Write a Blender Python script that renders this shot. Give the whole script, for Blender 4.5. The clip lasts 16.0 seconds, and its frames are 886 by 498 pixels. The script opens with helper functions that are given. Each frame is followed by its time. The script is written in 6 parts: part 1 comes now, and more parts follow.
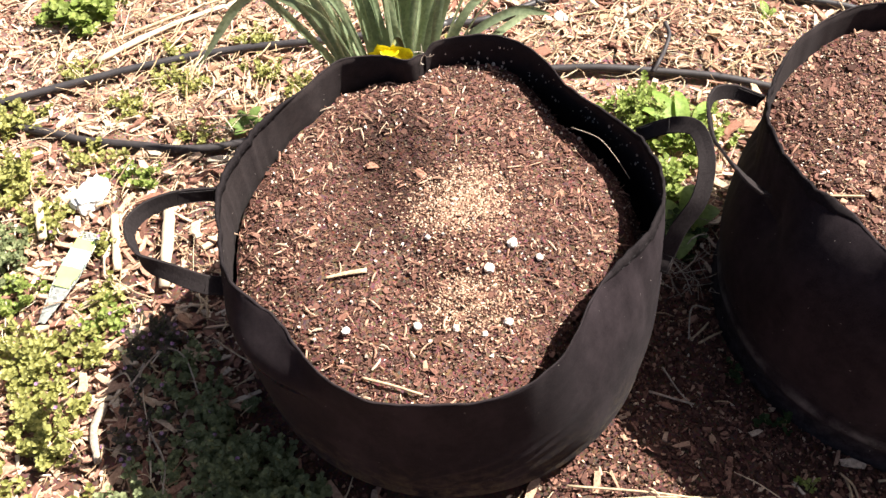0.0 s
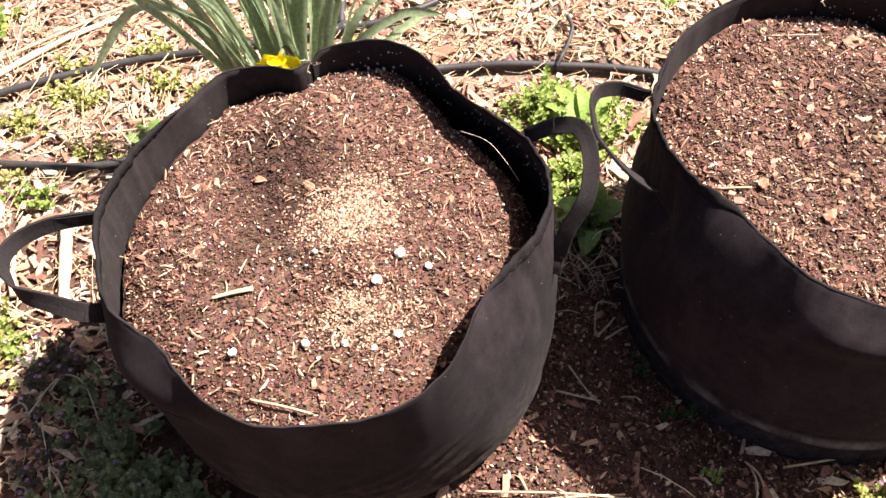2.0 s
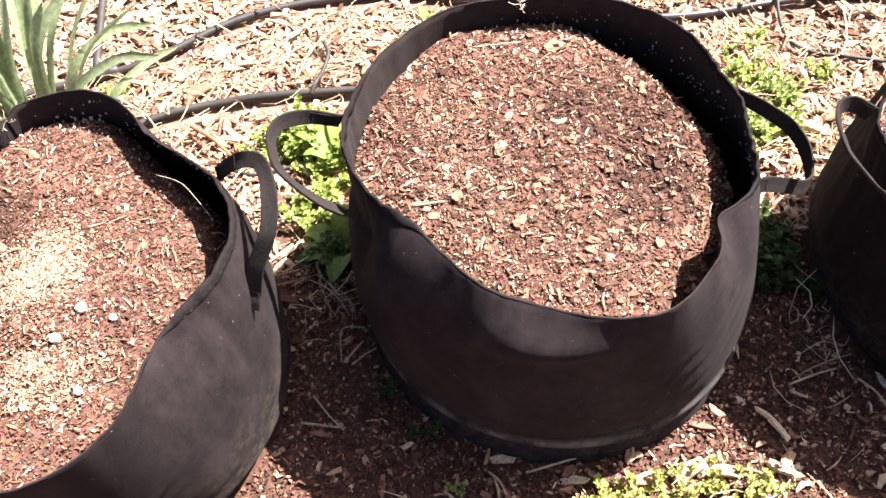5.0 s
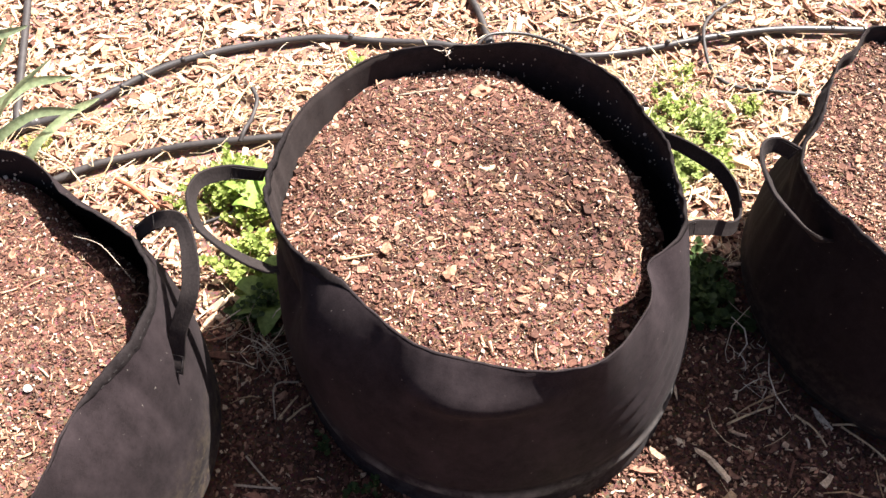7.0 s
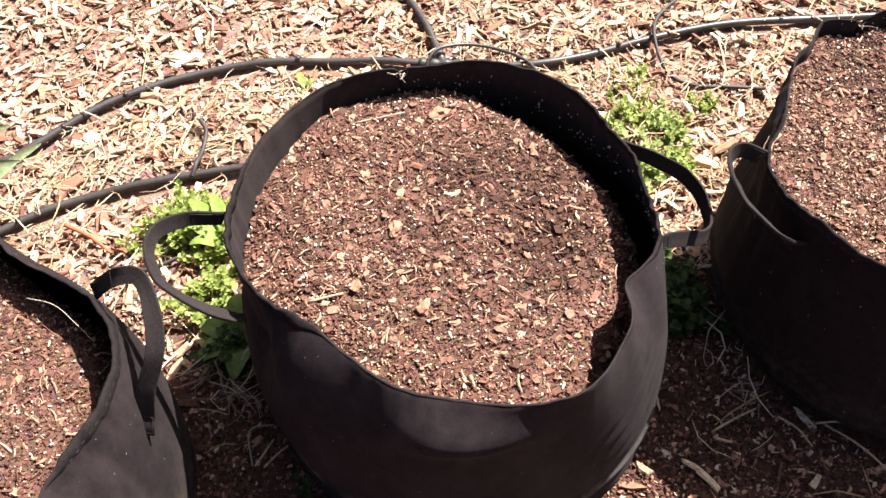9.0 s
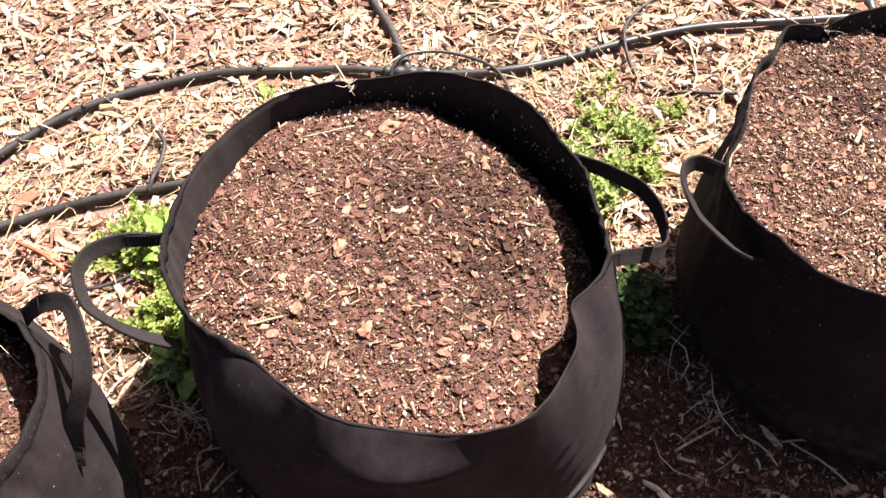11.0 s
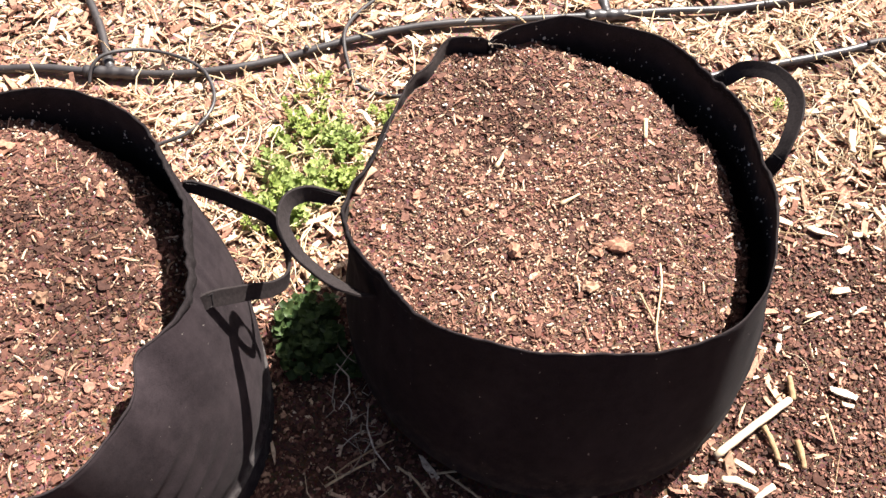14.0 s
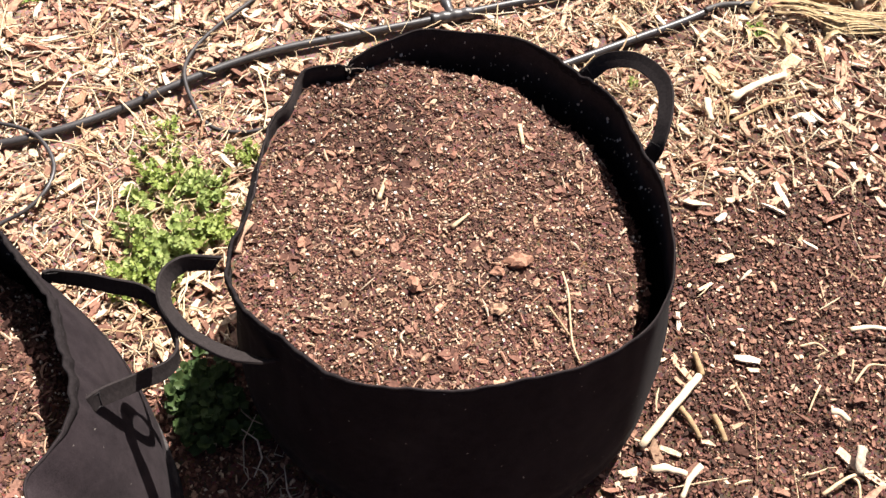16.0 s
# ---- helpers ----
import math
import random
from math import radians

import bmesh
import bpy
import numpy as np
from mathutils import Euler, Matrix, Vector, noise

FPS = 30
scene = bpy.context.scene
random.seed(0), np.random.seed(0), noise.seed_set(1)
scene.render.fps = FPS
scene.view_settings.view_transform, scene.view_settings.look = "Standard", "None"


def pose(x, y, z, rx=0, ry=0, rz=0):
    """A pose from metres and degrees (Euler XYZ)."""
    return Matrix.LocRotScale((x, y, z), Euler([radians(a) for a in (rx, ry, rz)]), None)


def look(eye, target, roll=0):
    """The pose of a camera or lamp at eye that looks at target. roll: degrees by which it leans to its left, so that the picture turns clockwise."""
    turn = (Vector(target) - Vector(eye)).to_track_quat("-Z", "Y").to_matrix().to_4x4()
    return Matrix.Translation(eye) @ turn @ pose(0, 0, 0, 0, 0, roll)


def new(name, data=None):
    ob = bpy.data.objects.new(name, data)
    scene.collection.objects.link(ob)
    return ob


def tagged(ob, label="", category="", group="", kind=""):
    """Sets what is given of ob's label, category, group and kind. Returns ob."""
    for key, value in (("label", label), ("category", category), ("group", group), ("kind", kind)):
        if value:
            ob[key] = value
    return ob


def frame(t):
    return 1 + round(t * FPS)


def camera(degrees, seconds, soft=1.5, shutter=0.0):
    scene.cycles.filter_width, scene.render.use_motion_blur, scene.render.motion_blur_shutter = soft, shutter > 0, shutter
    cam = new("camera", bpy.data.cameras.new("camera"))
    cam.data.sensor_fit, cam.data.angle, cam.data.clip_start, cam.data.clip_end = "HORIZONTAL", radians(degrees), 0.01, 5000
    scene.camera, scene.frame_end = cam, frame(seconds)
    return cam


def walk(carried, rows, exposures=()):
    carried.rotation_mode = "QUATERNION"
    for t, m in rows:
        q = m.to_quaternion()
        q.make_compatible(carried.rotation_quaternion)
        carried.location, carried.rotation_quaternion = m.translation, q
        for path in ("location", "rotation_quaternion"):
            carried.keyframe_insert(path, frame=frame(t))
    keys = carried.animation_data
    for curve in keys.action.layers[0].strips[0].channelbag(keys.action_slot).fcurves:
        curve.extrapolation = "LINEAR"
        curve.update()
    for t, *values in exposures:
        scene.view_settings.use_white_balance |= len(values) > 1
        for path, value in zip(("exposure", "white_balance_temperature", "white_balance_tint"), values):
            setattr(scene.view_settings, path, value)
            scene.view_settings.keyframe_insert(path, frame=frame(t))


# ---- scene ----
cam = camera(50.9, 16.0, soft=1.5)
METRES, EYE, TILT, LEAN, TURN = 1.04, 1.115, -55.2, 1.6, 0.0
ROWS = [
    (0.0, 0.0, 0.0, 0.0, 0.0, 0.0, -0.0),
    (0.5, -0.0053, 0.0062, 0.0026, -0.46, -0.1, 1.95),
    (1.0, -0.0017, 0.0091, 0.0049, -1.76, -0.08, 3.8),
    (1.5, 0.0284, 0.0098, 0.0124, -3.36, -0.52, 2.91),
    (2.0, 0.0741, 0.0121, 0.0196, -2.56, -0.69, 2.93),
    (2.5, 0.1248, 0.0124, 0.0227, -3.18, -0.79, 4.6),
    (3.0, 0.1656, 0.0073, 0.019, -4.32, -0.73, 5.77),
    (3.5, 0.208, -0.0013, 0.0124, -5.46, -0.48, 6.81),
    (4.0, 0.2545, -0.0023, 0.0077, -6.14, -0.26, 7.78),
    (4.5, 0.2955, -0.0001, 0.0094, -6.24, -0.33, 8.25),
    (5.0, 0.3371, -0.0021, 0.0071, -6.19, -0.06, 9.24),
    (7.5, 0.3668, 0.0194, 0.04, -9.98, 1.09, 12.08),
    (8.0, 0.3647, 0.027, 0.051, -10.54, 0.76, 13.5),
    (10.5, 0.3677, 0.0557, 0.0814, -13.49, -0.08, 16.27),
    (11.0, 0.4389, 0.058, 0.0756, -11.55, 0.14, 16.01),
    (11.5, 0.5207, 0.0563, 0.08, -9.44, -0.27, 14.43),
    (12.0, 0.6003, 0.0519, 0.0752, -9.22, -0.84, 14.47),
    (12.5, 0.6732, 0.048, 0.0683, -11.66, -1.89, 14.35),
    (13.0, 0.7272, 0.0466, 0.0638, -13.24, -2.43, 14.82),
    (13.5, 0.7613, 0.0454, 0.0621, -14.71, -3.16, 16.02),
    (14.0, 0.7766, 0.041, 0.0555, -16.43, -3.55, 16.36),
    (14.5, 0.7933, 0.0392, 0.0511, -18.03, -4.16, 17.6),
    (15.0, 0.7917, 0.0473, 0.0631, -20.49, -4.88, 20.29),
    (15.5, 0.7851, 0.0719, 0.0875, -24.09, -6.29, 23.55),
    (16.0, 0.7773, 0.093, 0.1045, -26.49, -7.58, 25.16),
]
walk(cam, [(t, pose(0, 0, EYE, TILT, LEAN, TURN) @ pose(METRES * x, METRES * y, METRES * z, 90 + pitch, roll, yaw)) for t, x, y, z, yaw, pitch, roll in ROWS], [(0.0, 1.66), (1.0, 1.72), (2.0, 1.92), (3.5, 2.24), (5.0, 2.48), (8.0, 2.02), (11.0, 1.88), (13.0, 1.92), (14.5, 1.82), (16.0, 1.47)])

# ---- light: clear midday sun from behind and to the right ----
SUN_ELEVATION, SUN_AZIMUTH = 54.0, 24.0   # azimuth: degrees from +x towards +y
world = bpy.data.worlds.new("sky")
scene.world = world
world.use_nodes = True
wn = world.node_tree.nodes
wl = world.node_tree.links
wn.clear()
sky = wn.new("ShaderNodeTexSky")
sky.sky_type = "NISHITA"
sky.sun_disc = False
sky.sun_elevation = radians(SUN_ELEVATION)
sky.air_density, sky.dust_density, sky.ozone_density = 0.35, 3.0, 0.4
sky.sun_rotation = radians(90 - SUN_AZIMUTH)
back = wn.new("ShaderNodeBackground")
back.inputs["Strength"].default_value = 0.05
wout = wn.new("ShaderNodeOutputWorld")
wl.new(sky.outputs["Color"], back.inputs["Color"])
wl.new(back.outputs["Background"], wout.inputs["Surface"])

sun_data = bpy.data.lights.new("sun", "SUN")
sun_data.energy = 4.85
sun_data.angle = radians(0.55)
sun_data.color = (1.0, 0.955, 0.89)
sun = new("sun", sun_data)
e, a = radians(SUN_ELEVATION), radians(SUN_AZIMUTH)
sun.matrix_world = look((3 * math.cos(e) * math.cos(a), 3 * math.cos(e) * math.sin(a), 3 * math.sin(e)), (0, 0, 0))


# ---- materials ----
def mat_base(name, rough=0.9):
    m = bpy.data.materials.new(name)
    m.use_nodes = True
    nt = m.node_tree
    bsdf = nt.nodes["Principled BSDF"]
    bsdf.inputs["Roughness"].default_value = rough
    bsdf.inputs["Specular IOR Level"].default_value = 0.25
    return m, nt, bsdf


def ramp(nt, source, stops, constant=False):
    r = nt.nodes.new("ShaderNodeValToRGB")
    r.color_ramp.interpolation = "CONSTANT" if constant else "LINEAR"
    els = r.color_ramp.elements
    while len(els) < len(stops):
        els.new(0.5)
    for el, (p, c) in zip(els, stops):
        el.position = p
        el.color = (*c, 1)
    nt.links.new(source, r.inputs["Fac"])
    return r.outputs["Color"]


def mix(nt, fac, a, b, how="MIX"):
    n = nt.nodes.new("ShaderNodeMix")
    n.data_type, n.blend_type = "RGBA", how
    for socket, value in ((n.inputs[0], fac), (n.inputs[6], a), (n.inputs[7], b)):
        if isinstance(value, (int, float)):
            socket.default_value = value
        elif isinstance(value, tuple):
            socket.default_value = (*value, 1)
        else:
            nt.links.new(value, socket)
    return n.outputs[2]


def tex(nt, scale, detail=4.0, rough=0.6, kind="ShaderNodeTexNoise", stretch=None):
    co = nt.nodes.new("ShaderNodeTexCoord")
    n = nt.nodes.new(kind)
    n.inputs["Scale"].default_value = scale
    if kind == "ShaderNodeTexNoise":
        n.inputs["Detail"].default_value = detail
        n.inputs["Roughness"].default_value = rough
    if stretch:
        mp = nt.nodes.new("ShaderNodeMapping")
        mp.inputs["Scale"].default_value = stretch
        nt.links.new(co.outputs["Object"], mp.inputs["Vector"])
        nt.links.new(mp.outputs["Vector"], n.inputs["Vector"])
    else:
        nt.links.new(co.outputs["Object"], n.inputs["Vector"])
    return n


def bump(nt, bsdf, height, distance, strength=0.6):
    b = nt.nodes.new("ShaderNodeBump")
    b.inputs["Strength"].default_value = strength
    b.inputs["Distance"].default_value = distance
    nt.links.new(height, b.inputs["Height"])
    nt.links.new(b.outputs["Normal"], bsdf.inputs["Normal"])


def fabric_material(name, tone, dusty, worn=0.0, stain=0.13):
    """Black felted fabric: fibre fuzz, lint, pale dust and brown dirt splashed on its lower part."""
    m, nt, bsdf = mat_base(name, 0.85)
    bsdf.inputs["Specular IOR Level"].default_value = 0.03
    bsdf.inputs["Sheen Weight"].default_value = 0.012
    bsdf.inputs["Sheen Roughness"].default_value = 0.5
    big = tex(nt, 9.0, 5.0, 0.6)
    col = ramp(nt, big.outputs["Fac"], [(0.3, tuple(v * 0.72 for v in tone)), (0.72, tuple(v * 1.25 for v in tone))])
    mid = tex(nt, 70.0, 6.0, 0.7)
    col = mix(nt, 1.0, col, ramp(nt, mid.outputs["Fac"], [(0.3, (0.6, 0.6, 0.6)), (0.7, (1.4, 1.38, 1.36))]), "MULTIPLY")
    fib = tex(nt, 900.0, 3.0, 0.75)
    col = mix(nt, 0.4, col, ramp(nt, fib.outputs["Fac"], [(0.3, (0.0, 0.0, 0.0)), (0.75, tuple(v * 2.4 for v in tone))]))
    co = nt.nodes.new("ShaderNodeTexCoord")
    sep = nt.nodes.new("ShaderNodeSeparateXYZ")
    nt.links.new(co.outputs["Object"], sep.inputs["Vector"])
    low = nt.nodes.new("ShaderNodeMapRange")
    low.inputs["From Min"].default_value, low.inputs["From Max"].default_value = stain, 0.02
    nt.links.new(sep.outputs["Z"], low.inputs["Value"])
    spl = tex(nt, 60.0, 6.0, 0.75)
    thr = nt.nodes.new("ShaderNodeMapRange")
    thr.inputs["From Min"].default_value, thr.inputs["From Max"].default_value = 0.45, 0.75
    nt.links.new(spl.outputs["Fac"], thr.inputs["Value"])
    mul = nt.nodes.new("ShaderNodeMath")
    mul.operation = "MULTIPLY"
    nt.links.new(low.outputs["Result"], mul.inputs[0])
    nt.links.new(thr.outputs["Result"], mul.inputs[1])
    col = mix(nt, mul.outputs[0], col, dusty)
    if worn:
        # the fold round the foot is rubbed pale
        off = nt.nodes.new("ShaderNodeMath")
        off.operation = "SUBTRACT"
        off.inputs[1].default_value = 0.056
        nt.links.new(sep.outputs["Z"], off.inputs[0])
        dist = nt.nodes.new("ShaderNodeMath")
        dist.operation = "ABSOLUTE"
        nt.links.new(off.outputs[0], dist.inputs[0])
        band = nt.nodes.new("ShaderNodeMapRange")
        band.inputs["From Min"].default_value, band.inputs["From Max"].default_value = 0.012, 0.002
        nt.links.new(dist.outputs[0], band.inputs["Value"])
        patchy = tex(nt, 16.0, 5.0, 0.7)
        lim = nt.nodes.new("ShaderNodeMapRange")
        lim.inputs["From Min"].default_value, lim.inputs["From Max"].default_value, lim.inputs["To Max"].default_value = 0.40, 0.64, worn
        nt.links.new(patchy.outputs["Fac"], lim.inputs["Value"])
        rub = nt.nodes.new("ShaderNodeMath")
        rub.operation = "MULTIPLY"
        nt.links.new(band.outputs["Result"], rub.inputs[0])
        nt.links.new(lim.outputs["Result"], rub.inputs[1])
        col = mix(nt, rub.outputs[0], col, (0.15, 0.138, 0.132))
    # a thin film of pale dust in drifting patches
    film = tex(nt, 14.0, 7.0, 0.7, stretch=(1, 1, 0.55))
    veil = nt.nodes.new("ShaderNodeMapRange")
    veil.inputs["From Min"].default_value, veil.inputs["From Max"].default_value, veil.inputs["To Max"].default_value = 0.46, 0.72, 0.55
    nt.links.new(film.outputs["Fac"], veil.inputs["Value"])
    col = mix(nt, veil.outputs["Result"], col, (0.048, 0.0365, 0.0395) if worn or stain > 0.15 else (0.026, 0.021, 0.022))
    lint = tex(nt, 210.0, 1.0, 0.5)
    spot = nt.nodes.new("ShaderNodeMapRange")
    spot.inputs["From Min"].default_value, spot.inputs["From Max"].default_value = 0.785, 0.81
    nt.links.new(lint.outputs["Fac"], spot.inputs["Value"])
    col = mix(nt, spot.outputs["Result"], col, (0.2, 0.18, 0.16))
    nt.links.new(col, bsdf.inputs["Base Color"])
    bump(nt, bsdf, mid.outputs["Fac"], 0.0012, 0.35)
    return m


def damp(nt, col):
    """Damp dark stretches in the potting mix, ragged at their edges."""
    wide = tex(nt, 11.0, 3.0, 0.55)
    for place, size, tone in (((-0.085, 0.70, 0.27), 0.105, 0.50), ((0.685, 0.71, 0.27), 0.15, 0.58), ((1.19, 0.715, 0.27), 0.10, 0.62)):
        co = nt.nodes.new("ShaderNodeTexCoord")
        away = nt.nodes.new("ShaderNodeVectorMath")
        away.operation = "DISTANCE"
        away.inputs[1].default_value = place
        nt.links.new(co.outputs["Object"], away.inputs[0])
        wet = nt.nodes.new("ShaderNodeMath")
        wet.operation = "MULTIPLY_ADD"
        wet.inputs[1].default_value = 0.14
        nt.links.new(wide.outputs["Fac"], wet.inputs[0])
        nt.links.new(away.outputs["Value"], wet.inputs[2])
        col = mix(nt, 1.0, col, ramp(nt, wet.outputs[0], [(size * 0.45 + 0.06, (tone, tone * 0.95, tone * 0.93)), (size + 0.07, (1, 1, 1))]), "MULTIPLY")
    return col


def pieces_material(name, stops, rough=0.85, grain=240.0, spec=0.25, patches=0.0):
    """Loose bits: one colour for each bit, with grain inside it."""
    m, nt, bsdf = mat_base(name, rough)
    bsdf.inputs["Specular IOR Level"].default_value = spec
    geo = nt.nodes.new("ShaderNodeNewGeometry")
    col = ramp(nt, geo.outputs["Random Per Island"], stops, constant=True)
    n = tex(nt, grain, 3.0, 0.65)
    shade = ramp(nt, n.outputs["Fac"], [(0.3, (0.55, 0.5, 0.48)), (0.7, (1.15, 1.12, 1.08))])
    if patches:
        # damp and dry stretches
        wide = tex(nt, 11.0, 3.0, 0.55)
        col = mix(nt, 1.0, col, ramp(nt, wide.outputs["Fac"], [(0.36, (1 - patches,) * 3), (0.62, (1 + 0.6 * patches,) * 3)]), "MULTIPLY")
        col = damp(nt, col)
    nt.links.new(mix(nt, 1.0, col, shade, "MULTIPLY"), bsdf.inputs["Base Color"])
    bump(nt, bsdf, n.outputs["Fac"], 0.0008, 0.5)
    return m


def plain_material(name, colour, vary=0.25, rough=0.8, scale=60.0, relief=0.0006, spec=0.25, stretch=None):
    m, nt, bsdf = mat_base(name, rough)
    bsdf.inputs["Specular IOR Level"].default_value = spec
    n = tex(nt, scale, 5.0, 0.65, stretch=stretch)
    col = ramp(nt, n.outputs["Fac"], [(0.28, tuple(v * (1 - vary) for v in colour)), (0.72, tuple(min(1, v * (1 + vary)) for v in colour))])
    nt.links.new(col, bsdf.inputs["Base Color"])
    bump(nt, bsdf, n.outputs["Fac"], relief, 0.5)
    return m


def leaf_material(name, dark, bright, through_tone=0.35, rough=0.55, spec=0.25):
    """Thin leaves that let some light through."""
    m, nt, bsdf = mat_base(name, rough)
    bsdf.inputs["Specular IOR Level"].default_value = spec
    geo = nt.nodes.new("ShaderNodeNewGeometry")
    col = ramp(nt, geo.outputs["Random Per Island"], [(0.0, dark), (1.0, bright)])
    n = tex(nt, 160.0, 3.0, 0.6)
    col = mix(nt, 1.0, col, ramp(nt, n.outputs["Fac"], [(0.3, (0.65, 0.68, 0.6)), (0.7, (1.15, 1.15, 1.1))]), "MULTIPLY")
    nt.links.new(col, bsdf.inputs["Base Color"])
    trans = nt.nodes.new("ShaderNodeBsdfTranslucent")
    nt.links.new(col, trans.inputs["Color"])
    ms = nt.nodes.new("ShaderNodeMixShader")
    ms.inputs["Fac"].default_value = through_tone
    nt.links.new(bsdf.outputs["BSDF"], ms.inputs[1])
    nt.links.new(trans.outputs["BSDF"], ms.inputs[2])
    nt.links.new(ms.outputs["Shader"], nt.nodes["Material Output"].inputs["Surface"])
    bump(nt, bsdf, n.outputs["Fac"], 0.0008, 0.5)
    return m


def earth_material(name, stops, scale=55.0, potting=False):
    m, nt, bsdf = mat_base(name, 0.95)
    n = tex(nt, scale, 8.0, 0.75)
    big = tex(nt, 5.0, 4.0, 0.6)
    col = ramp(nt, n.outputs["Fac"], stops)
    col = mix(nt, 1.0, col, ramp(nt, big.outputs["Fac"], [(0.3, (0.6, 0.58, 0.56)), (0.7, (1.2, 1.2, 1.2))]), "MULTIPLY")
    cells = tex(nt, 320.0, kind="ShaderNodeTexVoronoi")
    col = mix(nt, 0.5, col, mix(nt, 1.0, col, cells.outputs["Color"], "MULTIPLY"))
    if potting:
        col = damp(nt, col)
    else:
        # past the bed the earth lies under chips too fine to tell apart
        co = nt.nodes.new("ShaderNodeTexCoord")
        away = nt.nodes.new("ShaderNodeVectorMath")
        away.operation = "DISTANCE"
        away.inputs[1].default_value = (0.75, 0.95, 0.0)
        nt.links.new(co.outputs["Object"], away.inputs[0])
        far = nt.nodes.new("ShaderNodeMapRange")
        far.inputs["From Min"].default_value, far.inputs["From Max"].default_value = 1.3, 2.6
        nt.links.new(away.outputs["Value"], far.inputs["Value"])
        flakes = tex(nt, 26.0, kind="ShaderNodeTexVoronoi", stretch=(1, 2.2, 1))
        sep = nt.nodes.new("ShaderNodeSeparateColor")
        nt.links.new(flakes.outputs["Color"], sep.inputs["Color"])
        litter = ramp(nt, sep.outputs["Red"], [(0.0, (0.085, 0.044, 0.034)), (0.3, (0.17, 0.092, 0.068)), (0.6, (0.26, 0.155, 0.11)), (0.9, (0.38, 0.26, 0.185))], constant=True)
        # behind the bags the gaps between the chips are filled with paler decayed wood
        way = nt.nodes.new("ShaderNodeSeparateXYZ")
        nt.links.new(co.outputs["Object"], way.inputs["Vector"])
        behind = nt.nodes.new("ShaderNodeMapRange")
        behind.inputs["From Min"].default_value, behind.inputs["From Max"].default_value = 0.80, 1.0
        nt.links.new(way.outputs["Y"], behind.inputs["Value"])
        col = mix(nt, behind.outputs["Result"], col, mix(nt, 1.0, col, (2.3, 2.8, 2.9), "MULTIPLY"))
        col = mix(nt, far.outputs["Result"], col, litter)
    nt.links.new(col, bsdf.inputs["Base Color"])
    bump(nt, bsdf, n.outputs["Fac"], 0.0025, 0.7)
    return m


FABRIC = fabric_material("black_felt", (0.0125, 0.0095, 0.0108), (0.07, 0.06, 0.048))
FABRIC_WORN = fabric_material("black_felt_rubbed", (0.0205, 0.0157, 0.0175), (0.06, 0.054, 0.053), 1.0)
FABRIC_OLD = fabric_material("black_felt_algae", (0.0165, 0.0125, 0.0138), (0.14, 0.108, 0.062), stain=0.16)
# soil dust, plus a lift in tone that replaces sunlight grazing the fuzz
FABRIC_INSIDE = fabric_material("lightened_dusted_felt", (0.030, 0.0235, 0.0230), (0.10, 0.07, 0.055))
HEM = plain_material("black_hem", (0.0165, 0.0135, 0.014), 0.4, 0.95, 300.0, spec=0.04)
STRAP = plain_material("black_webbing", (0.024, 0.0195, 0.0195), 0.35, 0.85, 420.0, stretch=(1, 1, 0.4), spec=0.08)
THREAD = plain_material("grey_thread", (0.021, 0.018, 0.0185), 0.3, 0.8, 200.0)
EARTH = earth_material("ground_earth", [(0.25, (0.05, 0.026, 0.020)), (0.5, (0.115, 0.058, 0.043)), (0.75, (0.22, 0.120, 0.086))])
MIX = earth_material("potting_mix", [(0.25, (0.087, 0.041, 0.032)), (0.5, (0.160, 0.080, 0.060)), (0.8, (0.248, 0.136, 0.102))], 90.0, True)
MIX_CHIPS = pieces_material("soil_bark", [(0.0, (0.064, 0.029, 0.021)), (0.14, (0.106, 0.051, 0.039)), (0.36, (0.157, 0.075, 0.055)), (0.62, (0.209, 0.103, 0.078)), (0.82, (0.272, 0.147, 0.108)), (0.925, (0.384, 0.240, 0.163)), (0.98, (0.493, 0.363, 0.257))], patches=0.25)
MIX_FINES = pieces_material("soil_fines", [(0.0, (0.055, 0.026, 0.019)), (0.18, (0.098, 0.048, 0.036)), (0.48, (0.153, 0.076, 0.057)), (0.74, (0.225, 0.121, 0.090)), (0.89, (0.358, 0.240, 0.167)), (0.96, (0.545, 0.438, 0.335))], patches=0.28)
SLIVER = pieces_material("wood_sliver", [(0.0, (0.38, 0.205, 0.145)), (0.35, (0.50, 0.315, 0.22)), (0.7, (0.59, 0.42, 0.30)), (0.9, (0.68, 0.55, 0.41))])
SAWDUST = pieces_material("pale_sawdust", [(0.0, (0.26, 0.145, 0.10)), (0.3, (0.42, 0.27, 0.185)), (0.65, (0.55, 0.40, 0.285)), (0.9, (0.66, 0.53, 0.40))])
PERLITE = pieces_material("perlite", [(0.0, (0.56, 0.48, 0.40)), (0.5, (0.70, 0.64, 0.56)), (0.8, (0.76, 0.72, 0.65))], 0.9)
BARK = pieces_material("bark_lump", [(0.0, (0.40, 0.22, 0.15)), (0.4, (0.48, 0.30, 0.21)), (0.7, (0.36, 0.19, 0.13))])
MULCH = pieces_material("wood_mulch", [(0.0, (0.17, 0.085, 0.062)), (0.10, (0.30, 0.155, 0.112)), (0.24, (0.42, 0.24, 0.170)), (0.46, (0.52, 0.34, 0.235)), (0.62, (0.60, 0.44, 0.315)), (0.78, (0.64, 0.51, 0.38)), (0.91, (0.68, 0.59, 0.47))])
